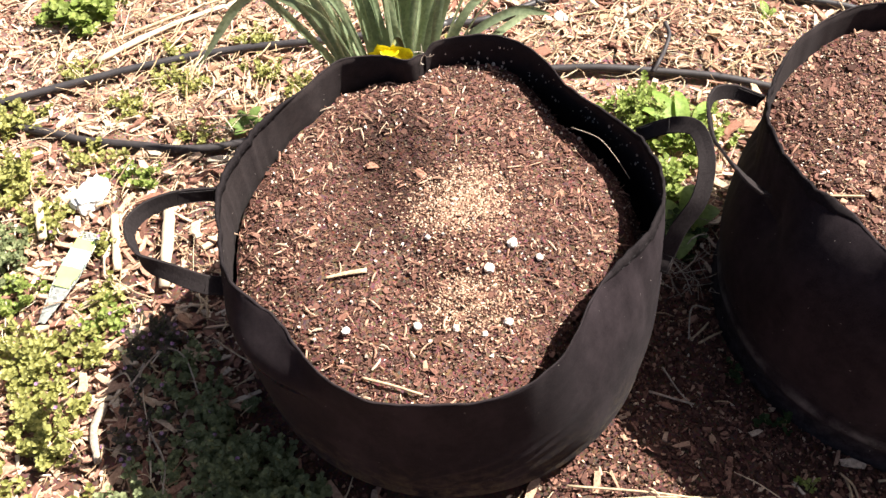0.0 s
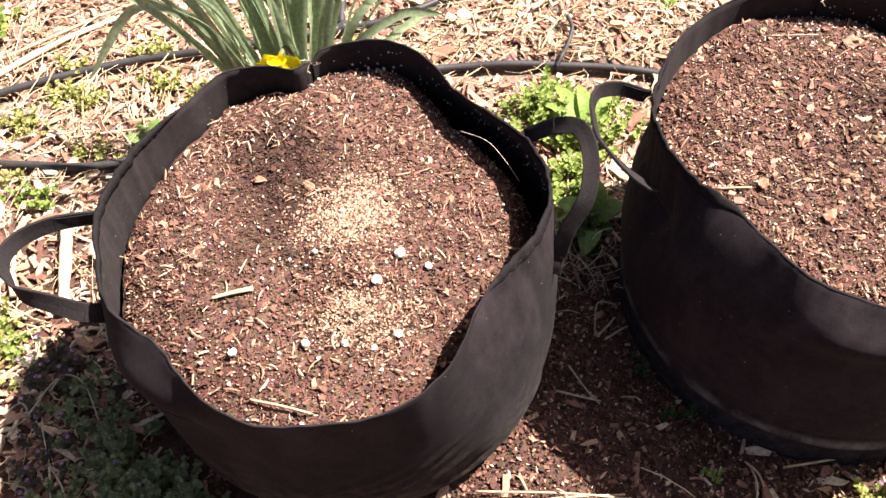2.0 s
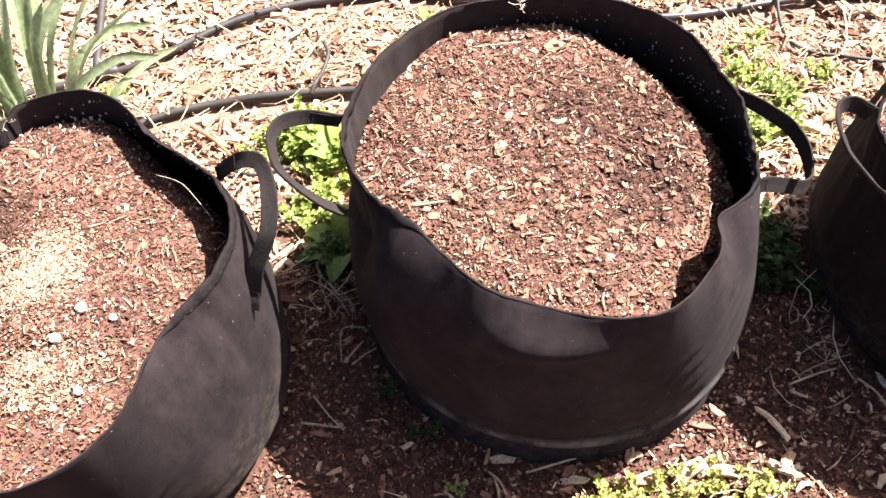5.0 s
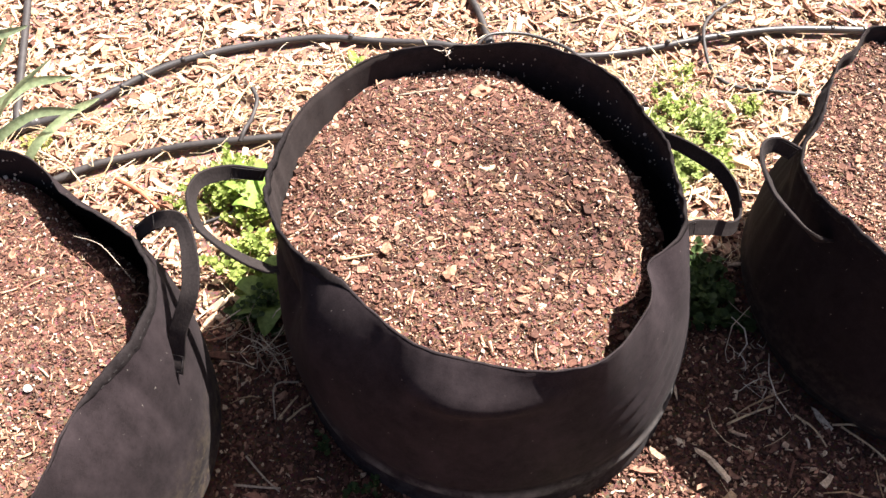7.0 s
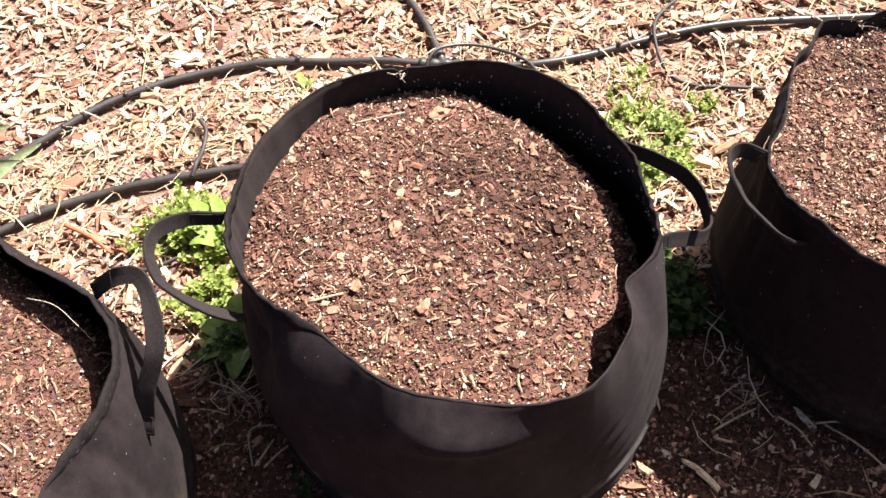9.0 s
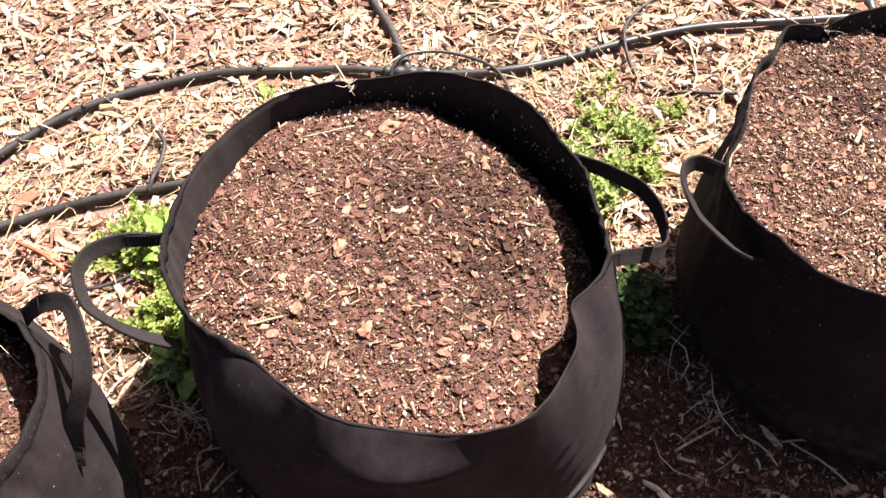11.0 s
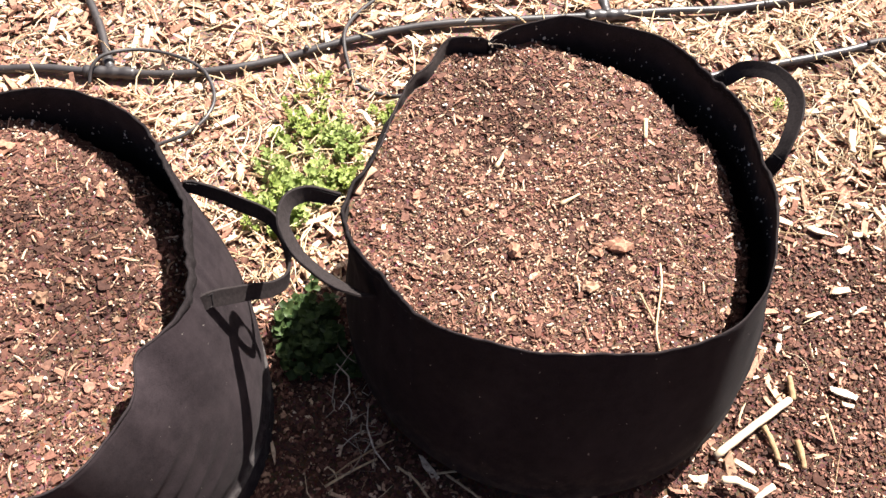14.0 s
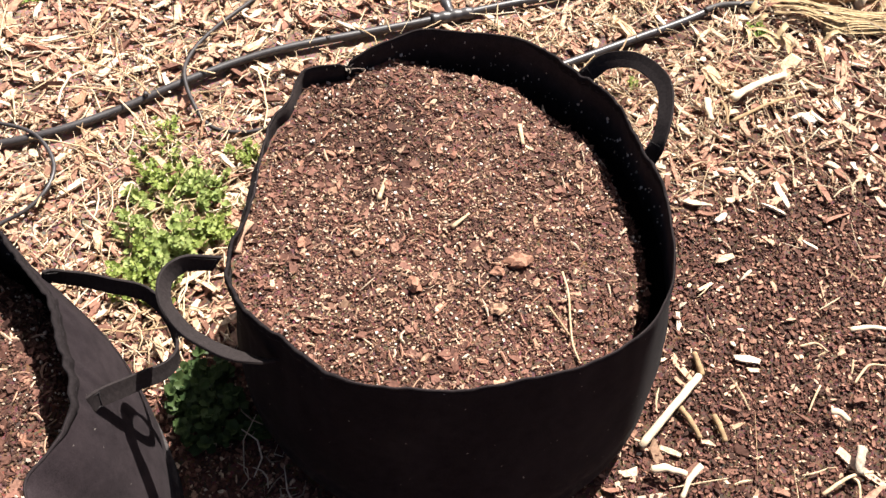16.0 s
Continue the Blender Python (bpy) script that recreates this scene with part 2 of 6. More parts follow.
MULCH_DARK = pieces_material("bark_mulch", [(0.0, (0.055, 0.027, 0.020)), (0.25, (0.105, 0.049, 0.037)), (0.54, (0.18, 0.086, 0.064)), (0.77, (0.28, 0.148, 0.108)), (0.90, (0.46, 0.295, 0.205)), (0.965, (0.64, 0.51, 0.37))])
MULCH_FLAKE = pieces_material("bark_flake", [(0.0, (0.10, 0.048, 0.036)), (0.35, (0.18, 0.09, 0.066)), (0.68, (0.28, 0.155, 0.11)), (0.88, (0.42, 0.28, 0.19)), (0.965, (0.62, 0.50, 0.37))])
STRAW = pieces_material("dry_straw", [(0.0, (0.40, 0.28, 0.17)), (0.3, (0.56, 0.43, 0.28)), (0.6, (0.64, 0.53, 0.36)), (0.85, (0.70, 0.61, 0.46))], 0.7)
DRIED = pieces_material("dead_grass", [(0.0, (0.26, 0.21, 0.17)), (0.4, (0.42, 0.36, 0.29)), (0.8, (0.60, 0.54, 0.46))], 0.8)
PALE_WOOD = plain_material("pale_wood", (0.57, 0.45, 0.32), 0.2, 0.75, 50.0, stretch=(1, 1, 0.2))
TWIG = plain_material("twig_bark", (0.30, 0.20, 0.11), 0.4, 0.85, 120.0)
RED_TWIG = plain_material("red_twig", (0.40, 0.11, 0.06), 0.3, 0.8, 120.0)
HOSE = plain_material("black_poly_tube", (0.042, 0.037, 0.038), 0.3, 0.42, 40.0, 0.0003, 0.5)
HOSE_DULL = plain_material("dull_poly_tube", (0.034, 0.028, 0.028), 0.4, 0.6, 60.0, 0.0004, 0.4)
STONE = plain_material("white_stone", (0.78, 0.76, 0.72), 0.15, 0.8, 50.0)
LEAF_BRIGHT = leaf_material("weed_leaf", (0.17, 0.23, 0.045), (0.38, 0.43, 0.13))
# leaf colour darkened to stand in for the shade beside the bags
LEAF_SHADED = leaf_material("shade_toned_weed_leaf", (0.03, 0.055, 0.020), (0.085, 0.125, 0.045))
LEAF_GREY = leaf_material("grey_green_nettle_leaf", (0.15, 0.175, 0.085), (0.33, 0.36, 0.19))
LEAF_MID = leaf_material("mid_weed_leaf", (0.19, 0.25, 0.07), (0.42, 0.47, 0.18))
LEAF_OLIVE = leaf_material("dead_nettle_leaf", (0.23, 0.225, 0.06), (0.49, 0.465, 0.17))
LEAF_DOCK = leaf_material("dock_leaf", (0.10, 0.16, 0.045), (0.22, 0.30, 0.09))
LEAF_BROAD = leaf_material("broad_leaf", (0.22, 0.34, 0.06), (0.34, 0.46, 0.12), 0.4)
DAFFODIL = leaf_material("daffodil_leaf", (0.14, 0.20, 0.10), (0.42, 0.48, 0.31), 0.30, 0.25, 0.8)
PETAL = leaf_material("yellow_petal", (0.85, 0.68, 0.01), (0.95, 0.80, 0.02), 0.3)
LEAF_PURPLE = leaf_material("purple_weed_leaf", (0.07, 0.075, 0.045), (0.16, 0.11, 0.10))
PURPLE = leaf_material("purple_petal", (0.34, 0.16, 0.33), (0.56, 0.36, 0.54), 0.3)
STEM = plain_material("weed_stem", (0.15, 0.16, 0.06), 0.3, 0.7, 80.0)
TAG_WHITE = plain_material("label_plastic", (0.8, 0.82, 0.76), 0.05, 0.4, 20.0, 0.0001, 0.4)
TAG_GREEN = plain_material("label_print", (0.52, 0.70, 0.20), 0.2, 0.45, 30.0, 0.0001, 0.4)
TAG_DARK = plain_material("label_ink", (0.34, 0.58, 0.40), 0.2, 0.5, 30.0, 0.0001, 0.4)
TAG_LILAC = plain_material("label_band", (0.50, 0.50, 0.68), 0.2, 0.5, 30.0, 0.0001, 0.4)
CARD = pieces_material("dry_leaf_sheath", [(0.0, (0.34, 0.24, 0.13)), (0.3, (0.50, 0.38, 0.22)), (0.65, (0.60, 0.49, 0.31)), (0.9, (0.68, 0.59, 0.43))], 0.85, 120.0)


# ---- building helpers ----
RNG = np.random.default_rng(11)


def part(name, bm, material, parent=None, label=""):
    """Links a bmesh as one mesh object, under a thing if one is given."""
    me = bpy.data.meshes.new(name)
    bm.to_mesh(me)
    bm.free()
    return finish(name, me, material, parent, label)


def finish(name, me, material, parent=None, label="", smooth=True):
    me.materials.append(material)
    me.polygons.foreach_set("use_smooth", [smooth] * len(me.polygons))
    me.update()
    ob = new(name, me)
    if parent:
        ob.parent = parent
    if label:
        ob["label"] = label
    return ob


def from_arrays(name, verts, faces, material, parent=None, label="", smooth=False):
    me = bpy.data.meshes.new(name)
    me.from_pydata(verts, [], faces)
    return finish(name, me, material, parent, label, smooth)


def wavy(x, y, scale, seed=0.0):
    return noise.noise(Vector((x * scale, y * scale, seed)))


def ring(values, n):
    """A closed smooth run through evenly spaced values, at n even steps."""
    v = np.asarray(values, float)
    k = len(v)
    u = np.arange(n) * k / n
    i = u.astype(int)
    f = u - i
    p0, p1, p2, p3 = v[(i - 1) % k], v[i % k], v[(i + 1) % k], v[(i + 2) % k]
    return 0.5 * (2 * p1 + (p2 - p0) * f + (2 * p0 - 5 * p1 + 4 * p2 - p3) * f ** 2 + (3 * p1 - p0 - 3 * p2 + p3) * f ** 3)


def glide(points, per=8):
    """An open smooth run through points."""
    p = np.asarray(points, float)
    p = np.vstack([2 * p[0] - p[1], p, 2 * p[-1] - p[-2]])
    out = []
    for i in range(1, len(p) - 2):
        for f in np.arange(per) / per:
            out.append(0.5 * (2 * p[i] + (p[i + 1] - p[i - 1]) * f + (2 * p[i - 1] - 5 * p[i] + 4 * p[i + 1] - p[i + 2]) * f ** 2 + (3 * p[i] - p[i - 1] - 3 * p[i + 1] + p[i + 2]) * f ** 3))
    out.append(p[-2])
    return np.array(out)


def tube_mesh(points, radius, sides=10, taper=1.0):
    """A round tube along points; returns verts and faces with closed ends."""
    p = np.asarray(points, float)
    tan = np.gradient(p, axis=0)
    tan /= np.linalg.norm(tan, axis=1)[:, None] + 1e-12
    up = np.tile((0.0, 0.0, 1.0), (len(p), 1))
    up[np.abs(tan[:, 2]) > 0.9] = (1.0, 0.0, 0.0)
    side = np.cross(tan, up)
    side /= np.linalg.norm(side, axis=1)[:, None]
    up = np.cross(side, tan)
    rad = radius * np.linspace(1, taper, len(p))
    an = np.arange(sides) * 2 * np.pi / sides
    v = p[:, None] + rad[:, None, None] * (np.cos(an)[None, :, None] * side[:, None] + np.sin(an)[None, :, None] * up[:, None])
    faces = []
    for i in range(len(p) - 1):
        for j in range(sides):
            k = (j + 1) % sides
            faces.append((i * sides + j, i * sides + k, (i + 1) * sides + k, (i + 1) * sides + j))
    faces.append(tuple(range(sides - 1, -1, -1)))
    faces.append(tuple(range((len(p) - 1) * sides, len(p) * sides)))
    return v.reshape(-1, 3), faces


def scatter(name, places, lengths, widths, thick, material, parent=None, tilt=0.25, sides=5, ragged=0.35, split=False):
    """Loose flat bits, each an uneven slab with a turn of its own; joined into one mesh. split: splinters with blunt torn ends."""
    n = len(places)
    if split:
        sides = 6
        ux = np.array([-0.95, -0.1, 0.95, 0.85, 0.15, -0.9]) + ragged * (RNG.random((n, 6)) - 0.5) * np.array([0.7, 1, 0.7, 0.7, 1, 0.7])
        uy = np.array([-0.7, -0.95, -0.75, 0.7, 0.95, 0.75]) + ragged * (RNG.random((n, 6)) - 0.5) * 1.2
        # a third of them taper to one end
        uy *= 1 - np.where(RNG.random(n) < 0.35, 0.6, 0.0)[:, None] * np.clip(ux, 0, 1)
        # and all are a little bowed
        uy += RNG.normal(0, 0.35, n)[:, None] * ux ** 2
    else:
        an = (np.arange(sides) + 0.5) * 2 * np.pi / sides
        jit = 1 + ragged * (RNG.random((n, sides)) - 0.5) * 2
        ux, uy = np.cos(an) * jit, np.sin(an) * jit
    loc = np.zeros((n, 2 * sides, 3))
    loc[:, :sides, 0] = loc[:, sides:, 0] = ux * lengths[:, None] / 2
    loc[:, :sides, 1] = loc[:, sides:, 1] = uy * widths[:, None] / 2
    loc[:, sides:, :2] *= 0.88
    loc[:, :sides, 2] = -thick[:, None] / 2
    loc[:, sides:, 2] = thick[:, None] / 2 * (1 + 0.6 * (RNG.random((n, sides)) - 0.5))
    yaw = RNG.random(n) * 2 * np.pi
    px = RNG.normal(0, tilt, n)
    py = RNG.normal(0, tilt, n)
    x, y, z = loc[..., 0], loc[..., 1], loc[..., 2]
    z = z + x * np.tan(np.clip(px, -1.2, 1.2))[:, None] * 0.8 + y * np.tan(np.clip(py, -1.2, 1.2))[:, None]
    c, s = np.cos(yaw)[:, None], np.sin(yaw)[:, None]
    v = np.stack([x * c - y * s, x * s + y * c, z], -1) + places[:, None]
    k = np.arange(n) * 2 * sides
    quads = [np.stack([k + j, k + (j + 1) % sides, k + sides + (j + 1) % sides, k + sides + j], 1) for j in range(sides)]
    top = np.stack([k + sides + j for j in range(sides)], 1)
    faces = np.concatenate(quads).tolist() + top.tolist()
    return from_arrays(name, v.reshape(-1, 3), faces, material, parent)


def strips(name, places, lengths, widths, material, parent=None, curl=0.5, lift=0.25):
    """Straws: flattened bent stalks of three stretches, triangular in section; joined into one mesh."""
    n = len(places)
    seg = 4
    yaw = RNG.random(n) * 2 * np.pi
    turn = RNG.normal(0, curl, n)
    rise = RNG.normal(0, lift, n)
    u = np.linspace(-0.5, 0.5, seg)
    head = yaw[:, None] + turn[:, None] * u
    x = np.cos(head) * u * lengths[:, None]
    y = np.sin(head) * u * lengths[:, None]
    z = (u * rise[:, None]) * lengths[:, None] - 0.12 * (u ** 2) * lengths[:, None]
    mid = np.stack([x, y, z], -1) + places[:, None]
    side = np.stack([-np.sin(head), np.cos(head), np.zeros_like(head)], -1) * widths[:, None, None] / 2
    crest = np.zeros_like(side)
    crest[..., 2] = widths[:, None] * 0.45
    end = np.array([0.6, 1.0, 1.0, 0.5])[None, :, None]
    v = np.stack([mid - side * end, mid + crest * end, mid + side * end], 2)
    k = np.arange(n)[:, None] * seg * 3
    faces = []
    for i in range(seg - 1):
        for j in (0, 1):
            o = i * 3 + j
            faces.append(np.concatenate([k + o, k + o + 1, k + o + 4, k + o + 3], 1))
    return from_arrays(name, v.reshape(-1, 3), np.concatenate(faces).tolist(), material, parent)


# ---- the plan ----
# each bag: middle, belly radius, how far and how high its rim reaches every 15 degrees round from +x
BAGS = {
    "first": dict(
        mid=(-0.026, 0.643), foot=(0.004, 0.0), belly=0.262, base=0.256, bend=3.0, tuck=0.08, ridge=0.002, fabric=FABRIC_OLD, seed=3.0, settle=0.036, clod=0.0012, soil=0.269, sink=0.022, notch=95, stand=(142, 62), pleats=[(100, 5, -.017)], flares=[], top=(0.311, 0.0, -0.006, 0.008),
        reach=[.246, .236, .220, .215, .248, .267, .250, .230, .249, .228, .232, .235, .246, .244, .251, .233, .253, .268, .262, .262, .245, .215, .215, .237],
        folds=[(224, 17, 10)], lips=[], bulges=[(226, 15, .015, .274, .021)], creases=[(268, .085, 300, .150), (272, .115, 303, .185), (280, .075, 305, .125), (262, .12, 290, .18)]),
    "second": dict(
        mid=(0.579, 0.690), foot=(0.020, -0.018), belly=0.261, base=0.253, bend=3.0, tuck=-0.012, ridge=0.0035, fabric=FABRIC_WORN, seed=7.0, settle=0.046, clod=0.0026, soil=0.269, sink=0.017, notch=82.5, stand=(142, 66), pleats=[(313, 5, -.011), (302, 5, .005), (8, 10, -.005)], flares=[(300, 26, .003), (8, 26, -.012)], top=(0.313, 0.002, -0.006, 0.008),
        reach=[.232, .232, .246, .250, .256, .243, .253, .257, .248, .240, .234, .236, .228, .215, .196, .206, .222, .231, .250, .264, .242, .225, .239, .225],
        folds=[(33, 24, -1.9), (212, 17, 3.0), (257, 19, 7.5), (313, 12, 3.0), (335, 20, -1.2)], lips=[], bulges=[(213, 14, .001, .256, .025), (254, 16, .0135, .274, .018)], creases=[(285, .15, 312, .215), (288, .12, 316, .185), (284, .18, 308, .240), (292, .10, 318, .15)]),
    "third": dict(
        mid=(1.187, 0.592), foot=(0.018, -0.022), belly=0.262, base=0.256, bend=1.2, tuck=0.08, ridge=0.002, fabric=FABRIC, seed=13.0, settle=0.036, clod=0.0018, soil=0.269, sink=0.006, notch=83, stand=(140, 58), pleats=[(106, 6, -.010), (84, 6, -.010), (95, 4, .004)], flares=[], top=(0.305, 0.010, -0.010, 0.005),
        reach=[.238, .234, .253, .251, .257, .238, .245, .232, .216, .210, .210, .232, .235, .225, .231, .223, .222, .222, .236, .250, .251, .239, .233, .223],
        folds=[], lips=[(142, 24, .013)], bulges=[], creases=[(300, .15, 325, .22), (298, .10, 322, .16)]),
}


def ground_height(x, y):
    return 0.010 * wavy(x, y, 2.2, 4.0) + 0.005 * wavy(x, y, 9.0, 8.0) + 0.002 * wavy(x, y, 40.0, 2.0)


def in_bag(x, y, margin=0.0):
    inside = np.zeros(len(x), bool)
    for b in BAGS.values():
        inside |= (x - b["mid"][0] - b["foot"][0]) ** 2 + (y - b["mid"][1] - b["foot"][1]) ** 2 < (b["belly"] - 0.012 + margin) ** 2
    return inside


def soil_height(key, x, y):
    b = BAGS[key]
    dx, dy = x - b["mid"][0], y - b["mid"][1]
    h = b["soil"] + 0.006 * wavy(x, y, 11.0, b["seed"]) + 0.004 * wavy(x, y, 34.0, b["seed"] + 5) + b["clod"] * wavy(x, y, 78.0, b["seed"] + 2)
    if key == "first":
        h += 0.020 * math.exp(-((dx - 0.035) ** 2 + (dy + 0.06) ** 2) / 0.006)
        h -= 0.014 * math.exp(-((dx + 0.09) ** 2 + (dy - 0.06) ** 2) / 0.006)
    far = dx * dx + dy * dy
    # it has settled along the far side, so that the bare wall shows
    round_at = math.atan2(dy, dx)
    side = max(0.0, min(1.0, (math.cos(round_at + 0.15) - 0.25) / 0.3))
    gap = b["_edge"][int(round_at / (2 * math.pi) * ROUND) % ROUND] - math.sqrt(far)
    h -= 0.045 * side * max(0.0, min(1.0, (b["settle"] - gap) / b["settle"])) ** 1.3
    return h - b["sink"] * min(1.3, far / 0.048) ** 3 * (0.35 + 0.65 * dx * dx / (far + 1e-6))


# ---- ground ----
def build_ground():
    xs = np.concatenate([[-70, -35, -15, -7, -4, -2.4, -1.7], np.arange(-1.25, 2.75, 0.0125), [3.0, 4.0, 6, 10, 20, 40, 70]])
    ys = np.concatenate([[-70, -35, -15, -7, -3, -1.4, -0.6, -0.2], np.arange(0.05, 1.85, 0.0125), [2.0, 2.4, 3.2, 5, 9, 18, 36, 70]])
    verts = [(x, y, ground_height(x, y)) for y in ys for x in xs]
    k = len(xs)
    faces = [(j * k + i, j * k + i + 1, (j + 1) * k + i + 1, (j + 1) * k + i) for j in range(len(ys) - 1) for i in range(k - 1)]
    ob = from_arrays("ground", verts, faces, EARTH, smooth=True)
    return tagged(ob, "brown earth ground strewn with wood chips", "ground", kind="structure")


ground = build_ground()


def ground_places(n, x0, x1, y0, y1, keep, lift):
    """n places on the ground inside a box, thinned by keep(x, y), none under a bag."""
    x = RNG.uniform(x0, x1, n * 3)
    y = RNG.uniform(y0, y1, n * 3)
    # thins out unevenly towards the edges of the bed
    rim = np.minimum(np.minimum(x - x0, x1 - x), np.minimum(y - y0, y1 - y)) + np.array([0.12 * wavy(p, q, 4.0, 31.0) for p, q in zip(x, y)])
    ok = ~in_bag(x, y) & (RNG.random(n * 3) < keep(x, y) * np.clip(rim / 0.22, 0.04, 1))
    x, y = x[ok][:n], y[ok][:n]
    z = np.array([ground_height(p, q) for p, q in zip(x, y)]) + lift * RNG.random(len(x))
    return np.stack([x, y, z], 1)


# the tubes that lie over the litter: x, y and how far they are lifted
MAIN_LINE = [(-1.1, 0.98, 0), (-0.92, 1.02, 0), (-0.714, 1.088, 0.004), (-0.545, 1.149, 0.004), (-0.40, 1.190, 0.004), (-0.23, 1.205, 0.004), (-0.04, 1.240, 0), (0.054, 1.257, 0), (0.19, 1.315, 0), (0.29, 1.338, 0), (0.389, 1.342, 0), (0.488, 1.328, 0), (0.583, 1.296, 0), (0.668, 1.265, 0), (0.738, 1.231, 0), (0.839, 1.189, 0), (0.926, 1.164, 0), (1.02, 1.157, 0), (1.116, 1.154, 0), (1.214, 1.149, 0), (1.30, 1.133, 0), (1.42, 1.100, 0), (1.56, 1.060, 0), (1.663, 1.030, 0), (1.77, 1.000, 0), (1.895, 0.978, 0), (2.2, 0.93, 0), (2.7, 0.86, 0)]
SOAKER_LINE = [(-1.1, 1.08, 0), (-0.80, 1.035, 0), (-0.665, 1.006, 0), (-0.60, 0.988, 0), (-0.51, 0.974, 0), (-0.44, 0.968, 0), (-0.363, 0.977, 0), (-0.22, 1.02, 0), (-0.08, 1.075, 0), (0.022, 1.106, 0), (0.088, 1.124, 0), (0.155, 1.131, 0), (0.240, 1.126, 0), (0.333, 1.115, 0), (0.426, 1.099, 0), (0.52, 1.07, 0), (0.66, 1.03, 0)]
END_LINE = [(1.30, 0.91, 0), (1.45, 0.898, 0), (1.56, 0.884, 0), (1.67, 0.871, 0), (1.771, 0.859, 0), (1.886, 0.846, 0), (1.945, 0.840, 0)]
HOSE_RUNS = np.vstack([glide([q[:2] for q in line], 12) for line in (MAIN_LINE, SOAKER_LINE, END_LINE)])


def clear_of_hoses(places, cross=0.05, reach=0.8):
    """Takes away what would lie over a tube, but for a few bits that do cross it."""
    gap = np.empty(len(places))
    for i in range(0, len(places), 2000):
        gap[i:i + 2000] = np.sqrt(((places[i:i + 2000, None, :2] - HOSE_RUNS[None]) ** 2).sum(2).min(1))
    return places[(gap > 0.014 + 0.006 * reach) | (RNG.random(len(places)) < np.where(places[:, 0] < -0.12, cross * 8, cross))]


def darkness(x, y):
    """1 where bare dark bark fines lie (before the bags, beside the last one, and between the bags, where they also
    deepen the shade), 0 in pale chips and straw.
    """
    wob = np.array([0.05 * wavy(p, q, 6.0, 21.0) + 0.02 * wavy(p, q, 22.0, 5.0) for p, q in zip(x, y)])
    # two bumps carry dark fines up the bag gaps, standing in for shade
    edge = np.where(x > 1.4, 0.60 - 0.33 * (x - 1.5), np.where(x < -0.28, 0.10, 0.66 + 0.12 * np.exp(-((x - 0.30) / 0.09) ** 2) + 0.05 * np.exp(-((x - 0.92) / 0.07) ** 2)))
    front = np.clip(0.02 + (0.46 - y) * 2, 0.02, 0.2) * (x < 1.35)
    patch = 0.35 * np.exp(-((x - 0.35) ** 2 / 0.16 + (y - 1.62) ** 2 / 0.03))
    return np.clip(np.clip((edge + wob - y) / np.where(x > 1.4, 0.15, 0.06) + 0.5, 0, 1) - front + patch, 0, 0.97)


def long_thin(n, lo, hi, power=1.6):
    return lo + (hi - lo) * RNG.random(n) ** power


pts = clear_of_hoses(ground_places(25000, -1.25, 2.75, -0.1, 2.0, lambda x, y: 1 - 0.965 * darkness(x, y), 0.010))
L = long_thin(len(pts), 0.009, 0.052, 1.8)
tagged(scatter("wood_mulch", pts, L, np.minimum(L * RNG.uniform(0.12, 0.5, len(L)), 0.011), RNG.uniform(0.001, 0.0034, len(L)), MULCH, tilt=0.24, ragged=0.55, split=True), "pale and reddish wood chip mulch spread on the ground", "mulch", kind="stuff")
pts = clear_of_hoses(ground_places(70000, -1.25, 2.75, -0.1, 2.0, lambda x, y: 1 - 0.95 * darkness(x, y), 0.006))
L = long_thin(len(pts), 0.004, 0.014)
tagged(scatter("fine_mulch", pts, L, L * RNG.uniform(0.22, 0.7, len(L)), RNG.uniform(0.0008, 0.0024, len(L)), MULCH, tilt=0.28, ragged=0.5, sides=5), "small crumbs of pale wood mulch on the ground", "mulch", kind="stuff")
pts = ground_places(76000, -0.30, 2.45, 0.0, 0.95, lambda x, y: 0.04 + 0.96 * darkness(x, y), 0.004)
L = long_thin(len(pts), 0.0018, 0.0115, 3.0)
tagged(scatter("bark_mulch", pts, L, L * RNG.uniform(0.3, 0.8, len(L)), RNG.uniform(0.0008, 0.0024, len(L)), MULCH_DARK, tilt=0.3, ragged=0.5, sides=5), "dark reddish bark mulch crumbs between the bags", "mulch", kind="stuff")
pts = ground_places(560, -0.3, 2.3, 0.05, 1.0, lambda x, y: darkness(x, y), 0.006)
L = long_thin(len(pts), 0.006, 0.024, 2.6)
tagged(scatter("bark_flakes", pts, L, np.minimum(L * RNG.uniform(0.2, 0.6, len(L)), 0.010), RNG.uniform(0.001, 0.003, len(L)), MULCH_FLAKE, tilt=0.25, ragged=0.55, split=True), "brown bark flakes lying on the dark mulch", "mulch", kind="stuff")


pts = np.stack([RNG.normal(0.7, 2.0, 10000), RNG.normal(0.9, 1.8, 10000), np.zeros(10000)], 1)
pts = pts[(pts[:, 0] < -0.95) | (pts[:, 0] > 2.45) | (pts[:, 1] < 0.15) | (pts[:, 1] > 1.75)]
pts[:, 2] = [ground_height(*q[:2]) + 0.004 for q in pts]
L = long_thin(len(pts), 0.02, 0.07, 1.6)
tagged(scatter("loose_mulch", pts, L, L * RNG.uniform(0.14, 0.4, len(L)), RNG.uniform(0.001, 0.003, len(L)), MULCH, tilt=0.15, ragged=0.55, split=True), "loose wood chips thinning out over bare earth", "mulch", kind="stuff")


